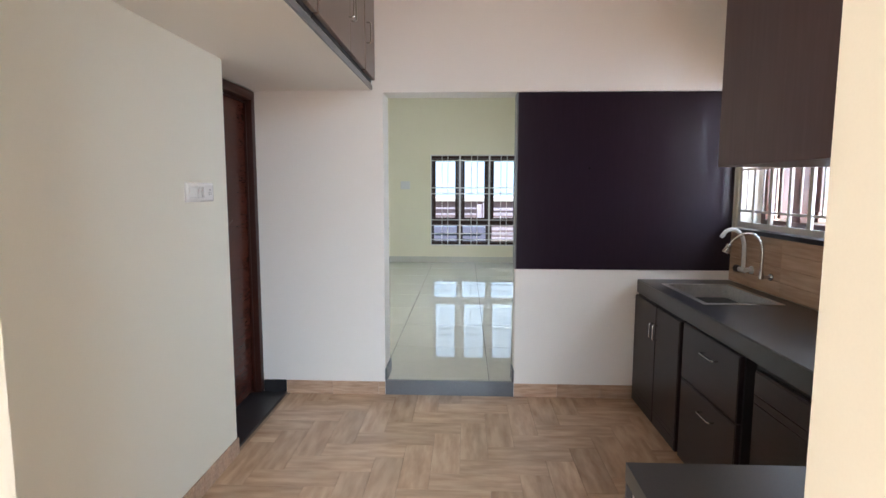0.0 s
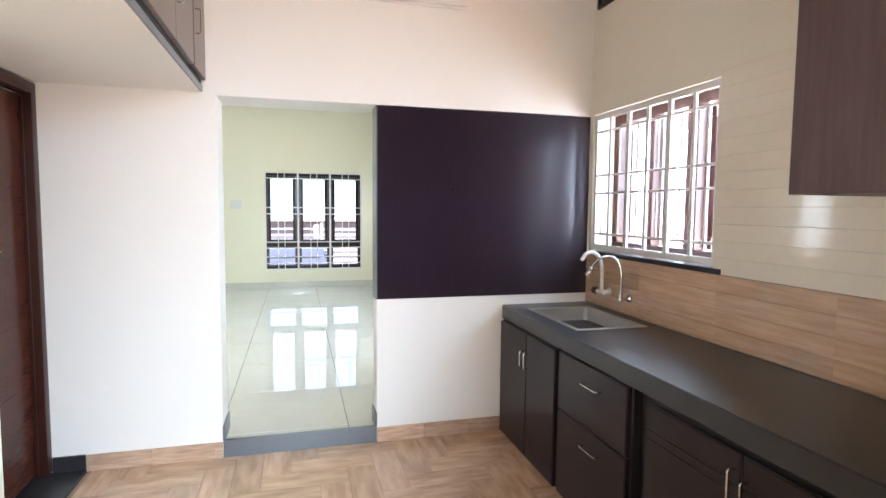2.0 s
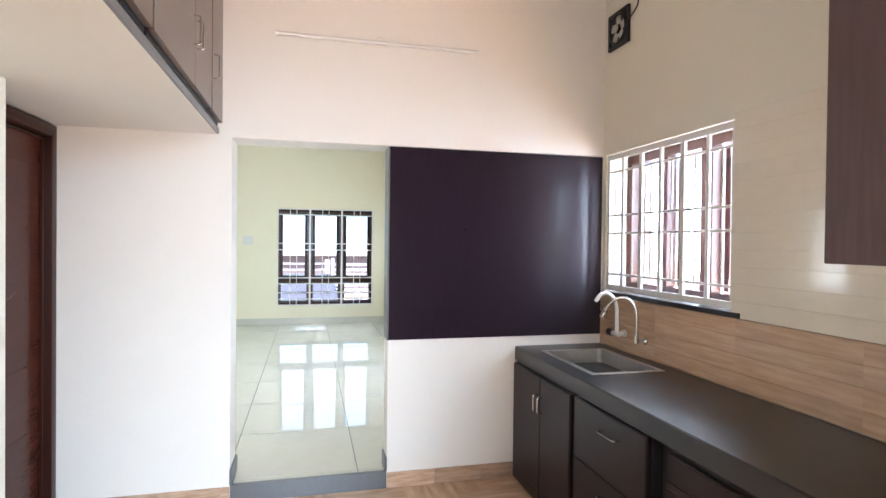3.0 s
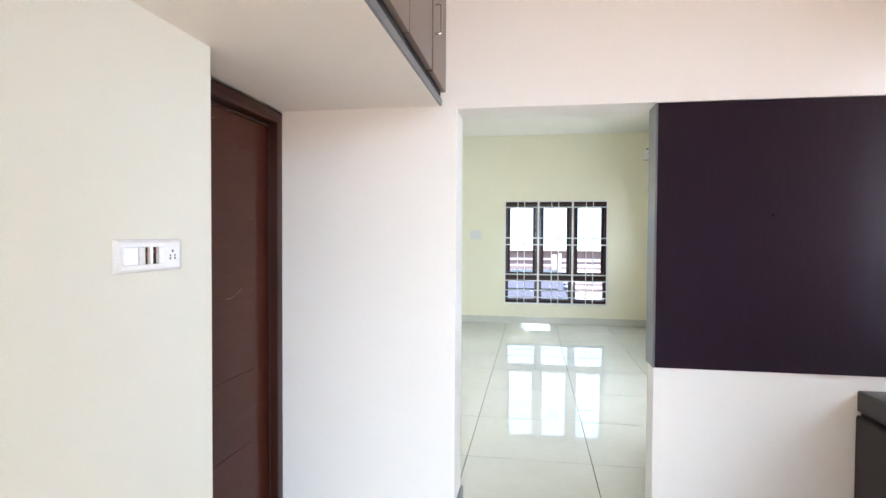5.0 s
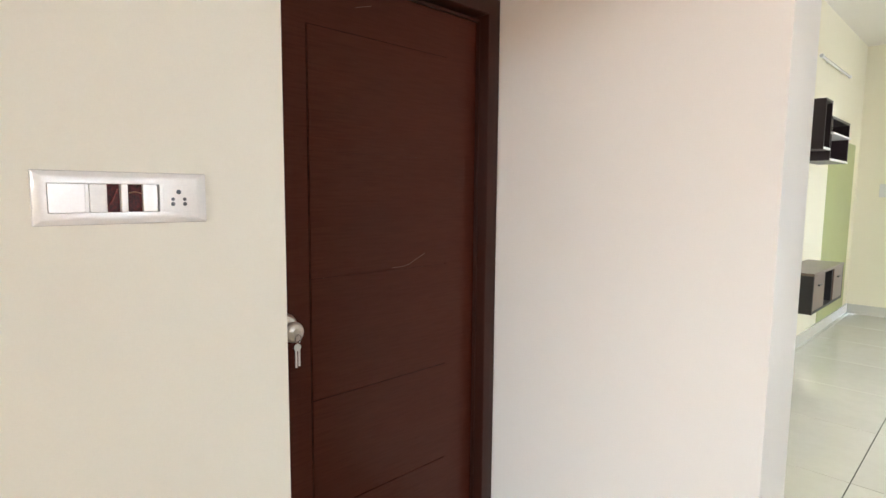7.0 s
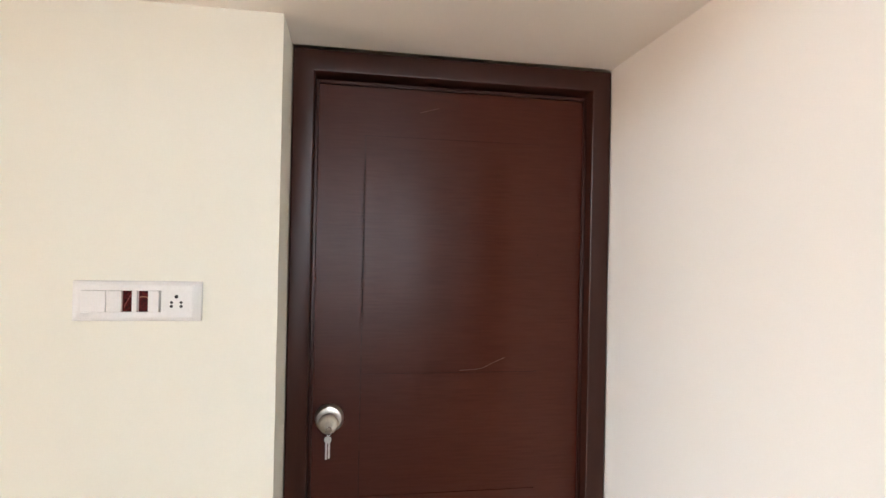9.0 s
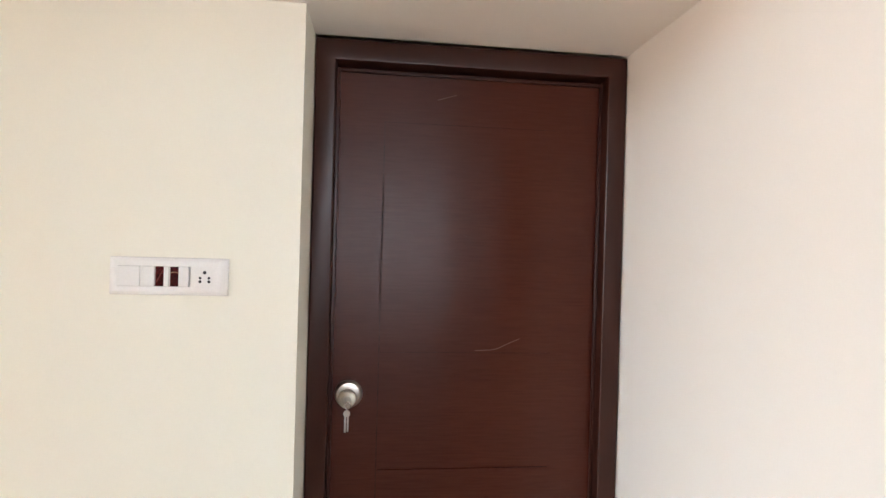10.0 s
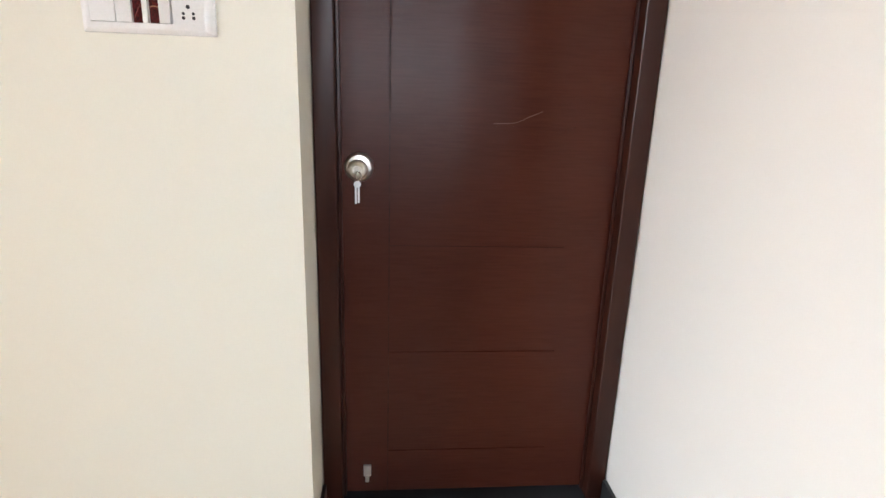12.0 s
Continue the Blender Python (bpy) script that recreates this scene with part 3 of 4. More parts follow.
# ---------------------------------------------------------------- handles and cabinets
def d_handle(parent, p, q, out, r=0.0045):
    """A bent wire pull from p to q that stands out by the vector out."""
    p, q, out = Vector(p), Vector(q), Vector(out)
    e = (q - p).normalized() * 0.012
    pts = [p, p + out * 0.8, p + out + e * 0.6, p + out + e * 1.6, q + out - e * 1.6, q + out - e * 0.6, q + out * 0.8, q]
    return part("handle", tube(smooth_path(pts, 4), r, 8), CHROME, parent, "chrome bow handle")


FX = 2.598      # face of the base cabinets


def base_unit(y0, y1, fronts, handles, label):
    """A base cabinet. fronts: the door and drawer faces (y0, y1, z0, z1); handles: for each, the ends of its pull."""
    c = thing("base_cabinet", (2.85, (y0 + y1) / 2, 0), label, "cabinet", "base cabinets under the counter")
    part("body", box(FX + 0.02, 3.20, y0, y1, 0.0, 0.765, 0.002), CARCASS, c)
    for (a, b, z0, z1, grooves), pulls in zip(fronts, handles):
        kind = "drawer" if b - a > (z1 - z0) else "door"
        f = part(kind, box(FX, FX + 0.02, a, b, z0, z1, 0.003), CABINET, c)
        cuts = [z0 + 0.004] + grooves + [z1 - 0.004]
        for za, zb in zip(cuts, cuts[1:]):
            part("face_panel", box(FX - 0.004, FX, a + 0.004, b - 0.004, za + 0.0015, zb - 0.0015, 0.0012, 1), CABINET, f)
        for p, q in pulls:
            d_handle(f, (FX - 0.004, *p), (FX - 0.004, *q), (-0.028, 0, 0))
    return c


base_unit(-0.80, -0.012, [(-0.795, -0.432, 0.006, 0.742, [0.075, 0.105]), (-0.429, -0.016, 0.006, 0.742, [0.075, 0.105])],
          [[((-0.460, 0.548), (-0.460, 0.635))], [((-0.402, 0.548), (-0.402, 0.635))]], "dark brown laminate base cabinet with two doors below the sink")
base_unit(-1.455, -0.835, [(-1.442, -0.842, 0.456, 0.752, []), (-1.442, -0.842, 0.010, 0.450, [])],
          [[((-1.248, 0.668), (-1.115, 0.668))], [((-1.245, 0.372), (-1.118, 0.372))]], "dark brown laminate base cabinet with two drawers")
base_unit(-2.535, -1.545, [(-2.50, -2.037, 0.006, 0.738, [0.605, 0.640]), (-2.033, -1.565, 0.006, 0.738, [0.605, 0.640])],
          [[((-2.062, 0.545), (-2.062, 0.665))], [((-2.012, 0.565), (-2.012, 0.685))]], "dark brown laminate base cabinet with two grooved doors")
structure("cabinet_plinth_wall", boxes([(2.66, 3.20, -0.834, -0.801, 0, 0.765), (2.66, 3.20, -1.544, -1.456, 0, 0.765)]), CARCASS, "dark masonry piers between the base cabinets", "pier")
structure("wall_counter_end", box(1.812, 1.90, NEAR, -2.565, 0, 0.80), PEACH, "white plastered end pier of the near counter", "pier")

# worktop round the sink
SX0, SX1, SY0, SY1 = 2.725, 3.105, -0.80, -0.215
ZT, ZB = 0.843, 0.800
worktop = thing("worktop", (2.9, -1.5, 0.80), "polished black granite kitchen worktop on the base cabinets", "worktop")


def slab_with_hole():
    """An L-shaped slab, open where the sink hangs."""
    xs = [1.80, 2.612, SX0, SX1, 3.212]
    ys = [NEAR, -2.545, SY0, SY1, 0.0]
    bm = bmesh.new()
    grid = {(i, j): bm.verts.new((x, y, ZT)) for i, x in enumerate(xs) for j, y in enumerate(ys)}
    for i in range(4):
        for j in range(4):
            if (i == 0 and j > 0) or (i == 2 and j == 2):
                continue
            bm.faces.new((grid[i, j], grid[i + 1, j], grid[i + 1, j + 1], grid[i, j + 1]))
    bmesh.ops.delete(bm, geom=[v for v in bm.verts if not v.link_faces], context="VERTS")
    grown = bmesh.ops.extrude_face_region(bm, geom=list(bm.faces))["geom"]
    bmesh.ops.translate(bm, vec=(0, 0, ZB - ZT), verts=[v for v in grown if isinstance(v, bmesh.types.BMVert)])
    bmesh.ops.recalc_face_normals(bm, faces=bm.faces)
    return bm


part("slab", slab_with_hole(), GRANITE, worktop)
part("front_edge", box(2.607, 2.624, -2.545, 0.0, 0.756, ZT - 0.003, 0.004), GRANITE, worktop, "granite front apron")
part("front_edge", box(1.80, 2.607, -2.560, -2.545, 0.756, ZT - 0.003, 0.004), GRANITE, worktop)


def kitchen_sink():
    s = thing("sink", (2.91, -0.51, 0.845), "brushed steel single-bowl sink set in the worktop", "sink")
    r = 0.022
    part("rim", boxes([(SX0 - r, SX0 + 0.006, SY0 - r, SY1 + r, ZT + 0.0005, ZT + 0.0045), (SX1 - 0.006, SX1 + r, SY0 - r, SY1 + r, ZT + 0.0005, ZT + 0.0045),
                       (SX0 + 0.006, SX1 - 0.006, SY0 - r, SY0 + 0.006, ZT + 0.0005, ZT + 0.0045), (SX0 + 0.006, SX1 - 0.006, SY1 - 0.006, SY1 + r, ZT + 0.0005, ZT + 0.0045)], 0.0015), STEEL, s)
    bm = box(SX0 + 0.004, SX1 - 0.004, SY0 + 0.004, SY1 - 0.004, 0.66, ZT + 0.003)
    top = [f for f in bm.faces if f.normal.z > 0.9]
    bmesh.ops.delete(bm, geom=top, context="FACES")
    edges = [e for e in bm.edges if len(e.link_faces) == 2]
    bmesh.ops.bevel(bm, geom=edges, offset=0.035, segments=5, profile=0.5, affect="EDGES")
    bmesh.ops.reverse_faces(bm, faces=bm.faces)
    part("bowl", bm, STEEL, s)
    part("drain", disc((2.91, -0.51, 0.661), (0, 0, 1), 0.045, 0.045, 0.003, 32, 0.001), CHROME, s)
    return s


kitchen_sink()


def taps():
    w = thing("wall_tap", (3.21, -0.30, 0.955), "white plastic gooseneck wall tap with a maroon knob", "tap", "taps over the sink")
    X = 3.212
    y, z = -0.30, 0.955
    bm = disc((X, y, z), (-1, 0, 0), 0.026, 0.024, 0.012, 28, 0.002)
    add_disc(bm, (X - 0.01, y, z), (-1, 0, 0), 0.015, 0.015, 0.055, 20)
    add_disc(bm, (X - 0.055, y + 0.045, z), (0, -1, 0), 0.0165, 0.0165, 0.075, 20, 0.003)
    part("tap_body", bm, PLASTIC, w)
    part("knob", disc((X - 0.055, y + 0.09, z), (0, -1, 0), 0.023, 0.019, 0.045, 20, 0.003), MAROON, w, "dark maroon tap knob")
    goose = smooth_path([(X - 0.055, y, z), (X - 0.055, y, z + 0.10), (X - 0.060, y, z + 0.17), (X - 0.082, y + 0.004, z + 0.225), (X - 0.12, y + 0.008, z + 0.25),
                         (X - 0.16, y + 0.012, z + 0.243), (X - 0.183, y + 0.014, z + 0.215)], 6)
    part("spout", tube(goose, 0.0125, 14), PLASTIC, w, "white plastic swan-neck spout")
    part("nozzle", disc((X - 0.178, y + 0.014, z + 0.220), (-0.7, 0, -0.8), 0.014, 0.011, 0.025, 18, 0.002), PLASTIC, w)
    c = thing("wall_tap", (3.21, -0.52, 0.945), "chrome gooseneck wall tap with cross handle", "tap", "taps over the sink")
    y, z = -0.52, 0.945
    bm = disc((X, y, z), (-1, 0, 0), 0.022, 0.020, 0.010, 28, 0.002)
    add_disc(bm, (X - 0.008, y, z), (-1, 0, 0), 0.010, 0.010, 0.06, 18)
    add_disc(bm, (X - 0.060, y, z - 0.012), (0, 0, 1), 0.013, 0.011, 0.05, 18, 0.002)
    part("tap_body", bm, CHROME, c)
    goose = smooth_path([(X - 0.060, y, z + 0.03), (X - 0.060, y, z + 0.13), (X - 0.066, y + 0.01, z + 0.20), (X - 0.100, y + 0.035, z + 0.248), (X - 0.150, y + 0.065, z + 0.245),
                         (X - 0.190, y + 0.09, z + 0.205), (X - 0.205, y + 0.10, z + 0.175)], 6)
    part("spout", tube(goose, 0.0075, 12), CHROME, c)
    part("aerator", disc((X - 0.203, y + 0.10, z + 0.182), (-0.35, 0.1, -0.93), 0.018, 0.028, 0.055, 20, 0.004), CHROME, c)
    part("lever", tube([(X - 0.222, y + 0.058, z + 0.165), (X - 0.210, y + 0.145, z + 0.160)], 0.0075, 8), CHROME, c)


taps()

# upper cabinet over the near counter
up = thing("wall_cabinet", (2.5, -3.0, 1.489), "brown laminate wall cabinet over the near counter", "cabinet")
part("body", boxes([(1.845, 3.20, NEAR, -2.884, 1.489, 2.75), (1.8245, 1.844, NEAR, -2.862, 1.489, 2.75)], 0.001), UPPER, up)
part("door", box(1.846, 2.275, -2.882, -2.862, 1.489, 2.75, 0.0025), UPPER, up)
part("door", box(2.279, 2.735, -2.882, -2.862, 1.489, 2.75, 0.0025), UPPER, up)
part("door", box(2.739, 3.20, -2.882, -2.862, 1.489, 2.75, 0.0025), UPPER, up)


# ---------------------------------------------------------------- loft cabinets
def loft_cabinet(y0, y1, fronts, label):
    """A cupboard on the loft slab. fronts: doors (y0, y1, y of the pull)."""
    c = thing("loft_cabinet", (0.5, (y0 + y1) / 2, 2.151), label, "cabinet", "cabinets along the storage loft")
    part("body", box(0.02, 0.80, y0, y1, 2.152, TOP - 0.002, 0.0), CARCASS, c)
    for a, b, hy in fronts:
        f = part("door", box(0.803, 0.826, a, b, 2.168, TOP - 0.02, 0.0025), LOFT_LAMINATE, c)
        d_handle(f, (0.826, hy, 2.335), (0.826, hy, 2.455), (0.028, 0, 0), 0.004)
    return c


loft_cabinet(-0.346, -0.006, [(-0.342, -0.008, -0.305)], "narrow grey-brown laminate loft cabinet with a bow handle")
loft_cabinet(-1.405, -0.356, [(-0.775, -0.366, -0.745), (-1.402, -0.779, -0.812)], "grey-brown laminate loft cabinet with two doors")
loft_cabinet(-2.47, -1.425, [(-1.945, -1.43, -1.915), (-2.465, -1.949, -1.98)], "grey-brown laminate loft cabinet with two doors")
loft_cabinet(NEAR + 0.005, -2.49, [(NEAR + 0.01, -2.495, -2.53)], "grey-brown laminate loft cabinet beside the doorway")
structure("trim_loft_edge", box(0.795, 0.807, NEAR, -0.002, LOFT + 0.001, LOFT + 0.032, 0.002), GREY_STONE, "grey stone edging strip of the loft", "trim")


# ---------------------------------------------------------------- switchboard
def switchboard():
    s = thing("switchboard", (LEFT, -1.211, 1.39), "white plastic switchboard with two missing switches and a socket", "switchboard")
    ya, yb, za, zb = -1.345, -1.077, 1.3905, 1.4795
    x = LEFT
    bm = bmesh.new()
    outer = [(x, ya, za), (x, yb, za), (x, yb, zb), (x, ya, zb)]
    mid = [(x + 0.006, ya + 0.001, za + 0.001), (x + 0.006, yb - 0.001, za + 0.001), (x + 0.006, yb - 0.001, zb - 0.001), (x + 0.006, ya + 0.001, zb - 0.001)]
    top = [(x + 0.013, ya + 0.012, za + 0.009), (x + 0.013, yb - 0.020, za + 0.009), (x + 0.013, yb - 0.020, zb - 0.009), (x + 0.013, ya + 0.012, zb - 0.009)]
    h0, h1, hz0, hz1 = ya + 0.020, ya + 0.184, za + 0.021, zb - 0.021
    hole = [(x + 0.013, h0, hz0), (x + 0.013, h1, hz0), (x + 0.013, h1, hz1), (x + 0.013, h0, hz1)]
    deep = [(x + 0.003, p[1], p[2]) for p in hole]
    loops = [[bm.verts.new(p) for p in loop] for loop in (outer, mid, top, hole, deep)]
    for r, q in zip(loops, loops[1:]):
        for k in range(4):
            bm.faces.new((r[k], r[(k + 1) % 4], q[(k + 1) % 4], q[k]))
    bmesh.ops.recalc_face_normals(bm, faces=bm.faces)
    bmesh.ops.bevel(bm, geom=[e for e in bm.edges if len(e.link_faces) == 2], offset=0.0015, segments=2, profile=0.5, affect="EDGES")
    part("plate", bm, PLASTIC, s)
    part("back_plate", box(x + 0.001, x + 0.003, h0 - 0.001, h1 + 0.001, hz0 - 0.001, hz1 + 0.001), PLASTIC, s)
    for a, b in ((0.078, 0.103), (0.115, 0.141)):
        part("empty_slot", box(x + 0.003, x + 0.0036, h0 + a, h0 + b, hz0, hz1), DARK_RED, s, "dark red empty switch slot")

    def module(name, a, b, tilt=0.0):
        bm = box(x + 0.0035, x + 0.0150, h0 + a, h0 + b, hz0 + 0.0003, hz1 - 0.0003, 0.0008)
        if tilt:
            c = Vector((x + 0.008, h0 + (a + b) / 2, 0))
            bmesh.ops.rotate(bm, cent=c, matrix=Matrix.Rotation(radians(tilt), 3, "Z"), verts=bm.verts)
        return part(name, bm, PLASTIC, s)
    module("switch", 0.0005, 0.0505, -1)
    part("divider", box(x + 0.004, x + 0.0128, h0 + 0.0506, h0 + 0.0566, hz0, hz1, 0.001), PLASTIC, s)
    module("switch", 0.0565, 0.082, 4)
    part("divider", box(x + 0.004, x + 0.0135, h0 + 0.1035, h0 + 0.114, hz0, hz1, 0.001), PLASTIC, s)
    module("switch", 0.1375, 0.160, -4)
    part("wire", tube(smooth_path([(x + 0.005, h0 + 0.085, hz0 + 0.010), (x + 0.009, h0 + 0.091, hz0 + 0.020), (x + 0.006, h0 + 0.100, hz1 - 0.008)], 4), 0.0009, 6), material("wire_red", (0.30, 0.05, 0.04), 0.4), s)
    part("wire", tube(smooth_path([(x + 0.005, h0 + 0.117, hz1 - 0.015), (x + 0.009, h0 + 0.126, hz1 - 0.013), (x + 0.006, h0 + 0.138, hz1 - 0.016)], 4), 0.0010, 6), material("wire_copper", (0.45, 0.22, 0.12), 0.4), s)
    cy, cz = ya + 0.216, (hz0 + hz1) / 2
    sock = part("socket", box(x + 0.0120, x + 0.0134, cy - 0.026, cy + 0.026, hz0, hz1, 0.0003), PLASTIC, s)
    for dy, dz, r in ((0, 0.011, 0.0042), (-0.010, -0.002, 0.0032), (0.010, -0.002, 0.0032), (-0.0102, -0.0105, 0.0036), (0.0102, -0.0105, 0.0036)):
        part("socket_hole", disc((x + 0.0133, cy + dy, cz + dz), (1, 0, 0), r, r, 0.0006, 14), BLACK, sock)
    return s


switchboard()


# ---------------------------------------------------------------- tube light and fan on the walls
def tube_light(name, a, b, out, label):
    """A slim fluorescent batten from a to b, standing off the wall by the vector out."""
    a, b, out = Vector(a), Vector(b), Vector(out)
    t = thing(name, (a + b) / 2, label, "lamp")
    d = (b - a).normalized()
    part("tube", tube([a + out, b + out], 0.0110, 14), PLASTIC, t)
    for p, q in ((a, a + d * 0.018), (b - d * 0.018, b)):
        part("end_cap", tube([p + out * 1.02, q + out * 1.02], 0.016, 10), GRILLE, t)
    for f in (0.27, 0.78):
        p = a.lerp(b, f)
        bm = tube([p, p + out], 0.006, 8)
        bm = tube([p + out - Vector((0, 0, 0.014)) - d * 0.012, p + out - Vector((0, 0, 0.014)) + d * 0.012], 0.004, 8, bm)
        part("clip", bm, STEEL, t)
    return t


lamp = tube_light("tube_light", (1.11, -0.002, 2.698), (2.338, -0.002, 2.698), (0, -0.03, 0), "slim white unlit tube light on the wall")
part("cable", tube(smooth_path([(1.68, -0.006, 2.712), (1.70, -0.008, 2.735), (1.725, -0.008, 2.74), (1.75, -0.006, 2.712)], 5), 0.003, 6), PLASTIC, lamp, "short loop of white cable")


def exhaust_fan():
    f = thing("exhaust_fan", (RIGHT, -0.185, 2.76), "black plastic exhaust fan with a chrome hub and cable", "fan")
    y0, y1, z0, z1 = -0.295, -0.065, 2.765, 2.995
    cy, cz = (y0 + y1) / 2, (z0 + z1) / 2
    part("housing", boxes([(RIGHT - 0.02, RIGHT, y0, y1, z0, z0 + 0.02), (RIGHT - 0.02, RIGHT, y0, y1, z1 - 0.02, z1), (RIGHT - 0.02, RIGHT, y0, y0 + 0.02, z0 + 0.02, z1 - 0.02),
                           (RIGHT - 0.02, RIGHT, y1 - 0.02, y1, z0 + 0.02, z1 - 0.02), (RIGHT - 0.006, RIGHT, y0 + 0.02, y1 - 0.02, z0 + 0.02, z1 - 0.02)], 0.002), BLACK, f)
    ring = [(RIGHT - 0.020, cy + 0.09 * math.cos(t), cz + 0.09 * math.sin(t)) for t in [k * math.pi / 16 for k in range(33)]]
    part("ring", tube(ring, 0.008, 8), BLACK, f)
    part("hub", disc((RIGHT - 0.006, cy, cz), (-1, 0, 0), 0.035, 0.028, 0.03, 24, 0.004), CHROME, f)
    for k in range(5):
        t = k * 2 * math.pi / 5
        bm = box(RIGHT - 0.014, RIGHT - 0.011, -0.025, 0.025, 0.03, 0.085, 0.001)
        bmesh.ops.rotate(bm, cent=(0, 0, 0), matrix=Matrix.Rotation(t, 3, "X"), verts=bm.verts)
        bmesh.ops.translate(bm, vec=(0, cy, cz), verts=bm.verts)
        part("blade", bm, STEEL, f)
    part("cable", tube(smooth_path([(RIGHT - 0.012, y0 + 0.005, 2.90), (RIGHT - 0.02, y0 - 0.05, 2.91), (RIGHT - 0.012, y0 - 0.09, 2.95), (RIGHT - 0.006, y0 - 0.085, 3.0)], 5), 0.004, 8), BLACK, f, "black cable")


exhaust_fan()

# ---------------------------------------------------------------- hall furniture
tv = thing("tv_console", (0.15, 4.1, 0.55), "dark brown floating console with two grey drawers", "cabinet")
Y0, Y1, X1 = 3.27, 4.32, 0.30
# lighter laminate puts the reflection on the console's top into its colour
part("top", box(HALL_L, X1 + 0.004, Y0 - 0.004, Y1 + 0.004, 0.852, 0.872, 0.002), LOFT_LAMINATE, tv, "console top, coloured lighter for the reflection on it")
ZA, ZC = 0.562, 0.852
part("body", boxes([(HALL_L, X1, Y0, Y0 + 0.02, ZA, ZC), (HALL_L, X1, Y1 - 0.02, Y1, ZA, ZC), (HALL_L, X1, Y0 + 0.02, Y1 - 0.02, ZA, ZA + 0.02),
                    (HALL_L, HALL_L + 0.01, Y0 + 0.02, Y1 - 0.02, ZA + 0.02, ZC), (HALL_L + 0.01, X1 - 0.01, 3.64, 3.66, ZA + 0.02, ZC), (HALL_L + 0.01, X1 - 0.01, 3.94, 3.96, ZA + 0.02, ZC)]), CARCASS, tv)
for a, b in ((Y0 + 0.022, 3.638), (3.962, Y1 - 0.022)):
    f = part("drawer", box(X1 - 0.02, X1, a, b, ZA + 0.023, ZC - 0.003, 0.002), LOFT_LAMINATE, tv, "grey-taupe laminate drawer front")
    part("handle", box(X1, X1 + 0.012, (a + b) / 2 - 0.05, (a + b) / 2 + 0.05, 0.765, 0.778, 0.002), BLACK, f)
part("cable_grommet", disc((0.14, 3.46, 0.872), (0, 0, 1), 0.03, 0.03, 0.003, 20), BLACK, tv)

sh = thing("wall_shelf", (0.12, 4.0, 1.72), "dark brown wall shelf of two open boxes with pale edges", "shelf")


def cubby(y0, y1, z0, z1, x1):
    t = 0.02
    p = part("open_box", boxes([(HALL_L, x1, y0, y0 + t, z0, z1), (HALL_L, x1, y1 - t, y1, z0, z1), (HALL_L, x1, y0 + t, y1 - t, z0, z0 + t), (HALL_L, x1, y0 + t, y1 - t, z1 - t, z1),
                                (HALL_L, HALL_L + 0.008, y0 + t, y1 - t, z0 + t, z1 - t)], 0.001), CABINET, sh)
    return p


cubby(3.50, 3.72, 1.80, 2.18, 0.246)
cubby(3.74, 4.42, 1.725, 2.07, 0.246)
part("edge_strip", box(0.246, 0.250, 3.50, 3.72, 1.80, 1.818, 0.001), GRILLE, sh, "pale edge strip")
part("edge_strip", box(0.246, 0.250, 3.74, 4.42, 1.725, 1.743, 0.001), GRILLE, sh, "pale edge strip")
part("ledge", box(HALL_L, 0.262, 3.724, 4.40, 1.93, 1.946, 0.002), GRILLE, sh, "pale edged shelf board")
structure("accent_panel", box(HALL_L, HALL_L + 0.004, 4.83, 6.05, HALL + 0.09, 2.0), OLIVE, "olive green painted wall field", "wall")
tube_light("tube_light", (HALL_L + 0.002, 4.1, 2.62), (HALL_L + 0.002, 5.3, 2.62), (0.03, 0, 0), "slim white unlit tube light on the hall wall")

plate = thing("switch_plate", (0.33, HALL_END, 1.44), "small white switch plate on the hall wall", "switch")
part("plate", box(0.245, 0.418, HALL_END - 0.012, HALL_END, 1.435, 1.58, 0.004), PLASTIC, plate)
for k in range(3):
    part("switch", box(0.262 + k * 0.048, 0.305 + k * 0.048, HALL_END - 0.016, HALL_END - 0.012, 1.47, 1.545, 0.001), PLASTIC, plate)

wl_ = thing("wall_lamp", (HALL_R, 5.84, 2.68), "black wall lamp with an opal glass shade", "lamp")
part("bracket", boxes([(HALL_R - 0.02, HALL_R, 5.80, 5.88, 2.66, 2.80), (HALL_R - 0.13, HALL_R - 0.02, 5.825, 5.855, 2.765, 2.785)], 0.004), BLACK, wl_)
part("shade", disc((HALL_R - 0.11, 5.84, 2.765), (0, 0, -1), 0.035, 0.075, 0.15, 24, 0.006), PLASTIC, wl_, "opal white shade")

structure("baseboard_hall", boxes([(HALL_L + 0.012, HALL_R - 0.012, HALL_END - 0.012, HALL_END, HALL, HALL + 0.105), (HALL_L, HALL_L + 0.012, 0.24, HALL_END, HALL, HALL + 0.105),
                                   (HALL_R - 0.012, HALL_R, 0.9, HALL_END, HALL, HALL + 0.105)], 0.002), HALL_TILE, "ivory tile skirting of the hall", "baseboard")
structure("step_passage", box(OPEN_L, OPEN_R, -0.006, 0.022, -0.005, HALL + 0.008, 0.003), GREY_STONE, "grey granite riser of the step up to the hall", "step")
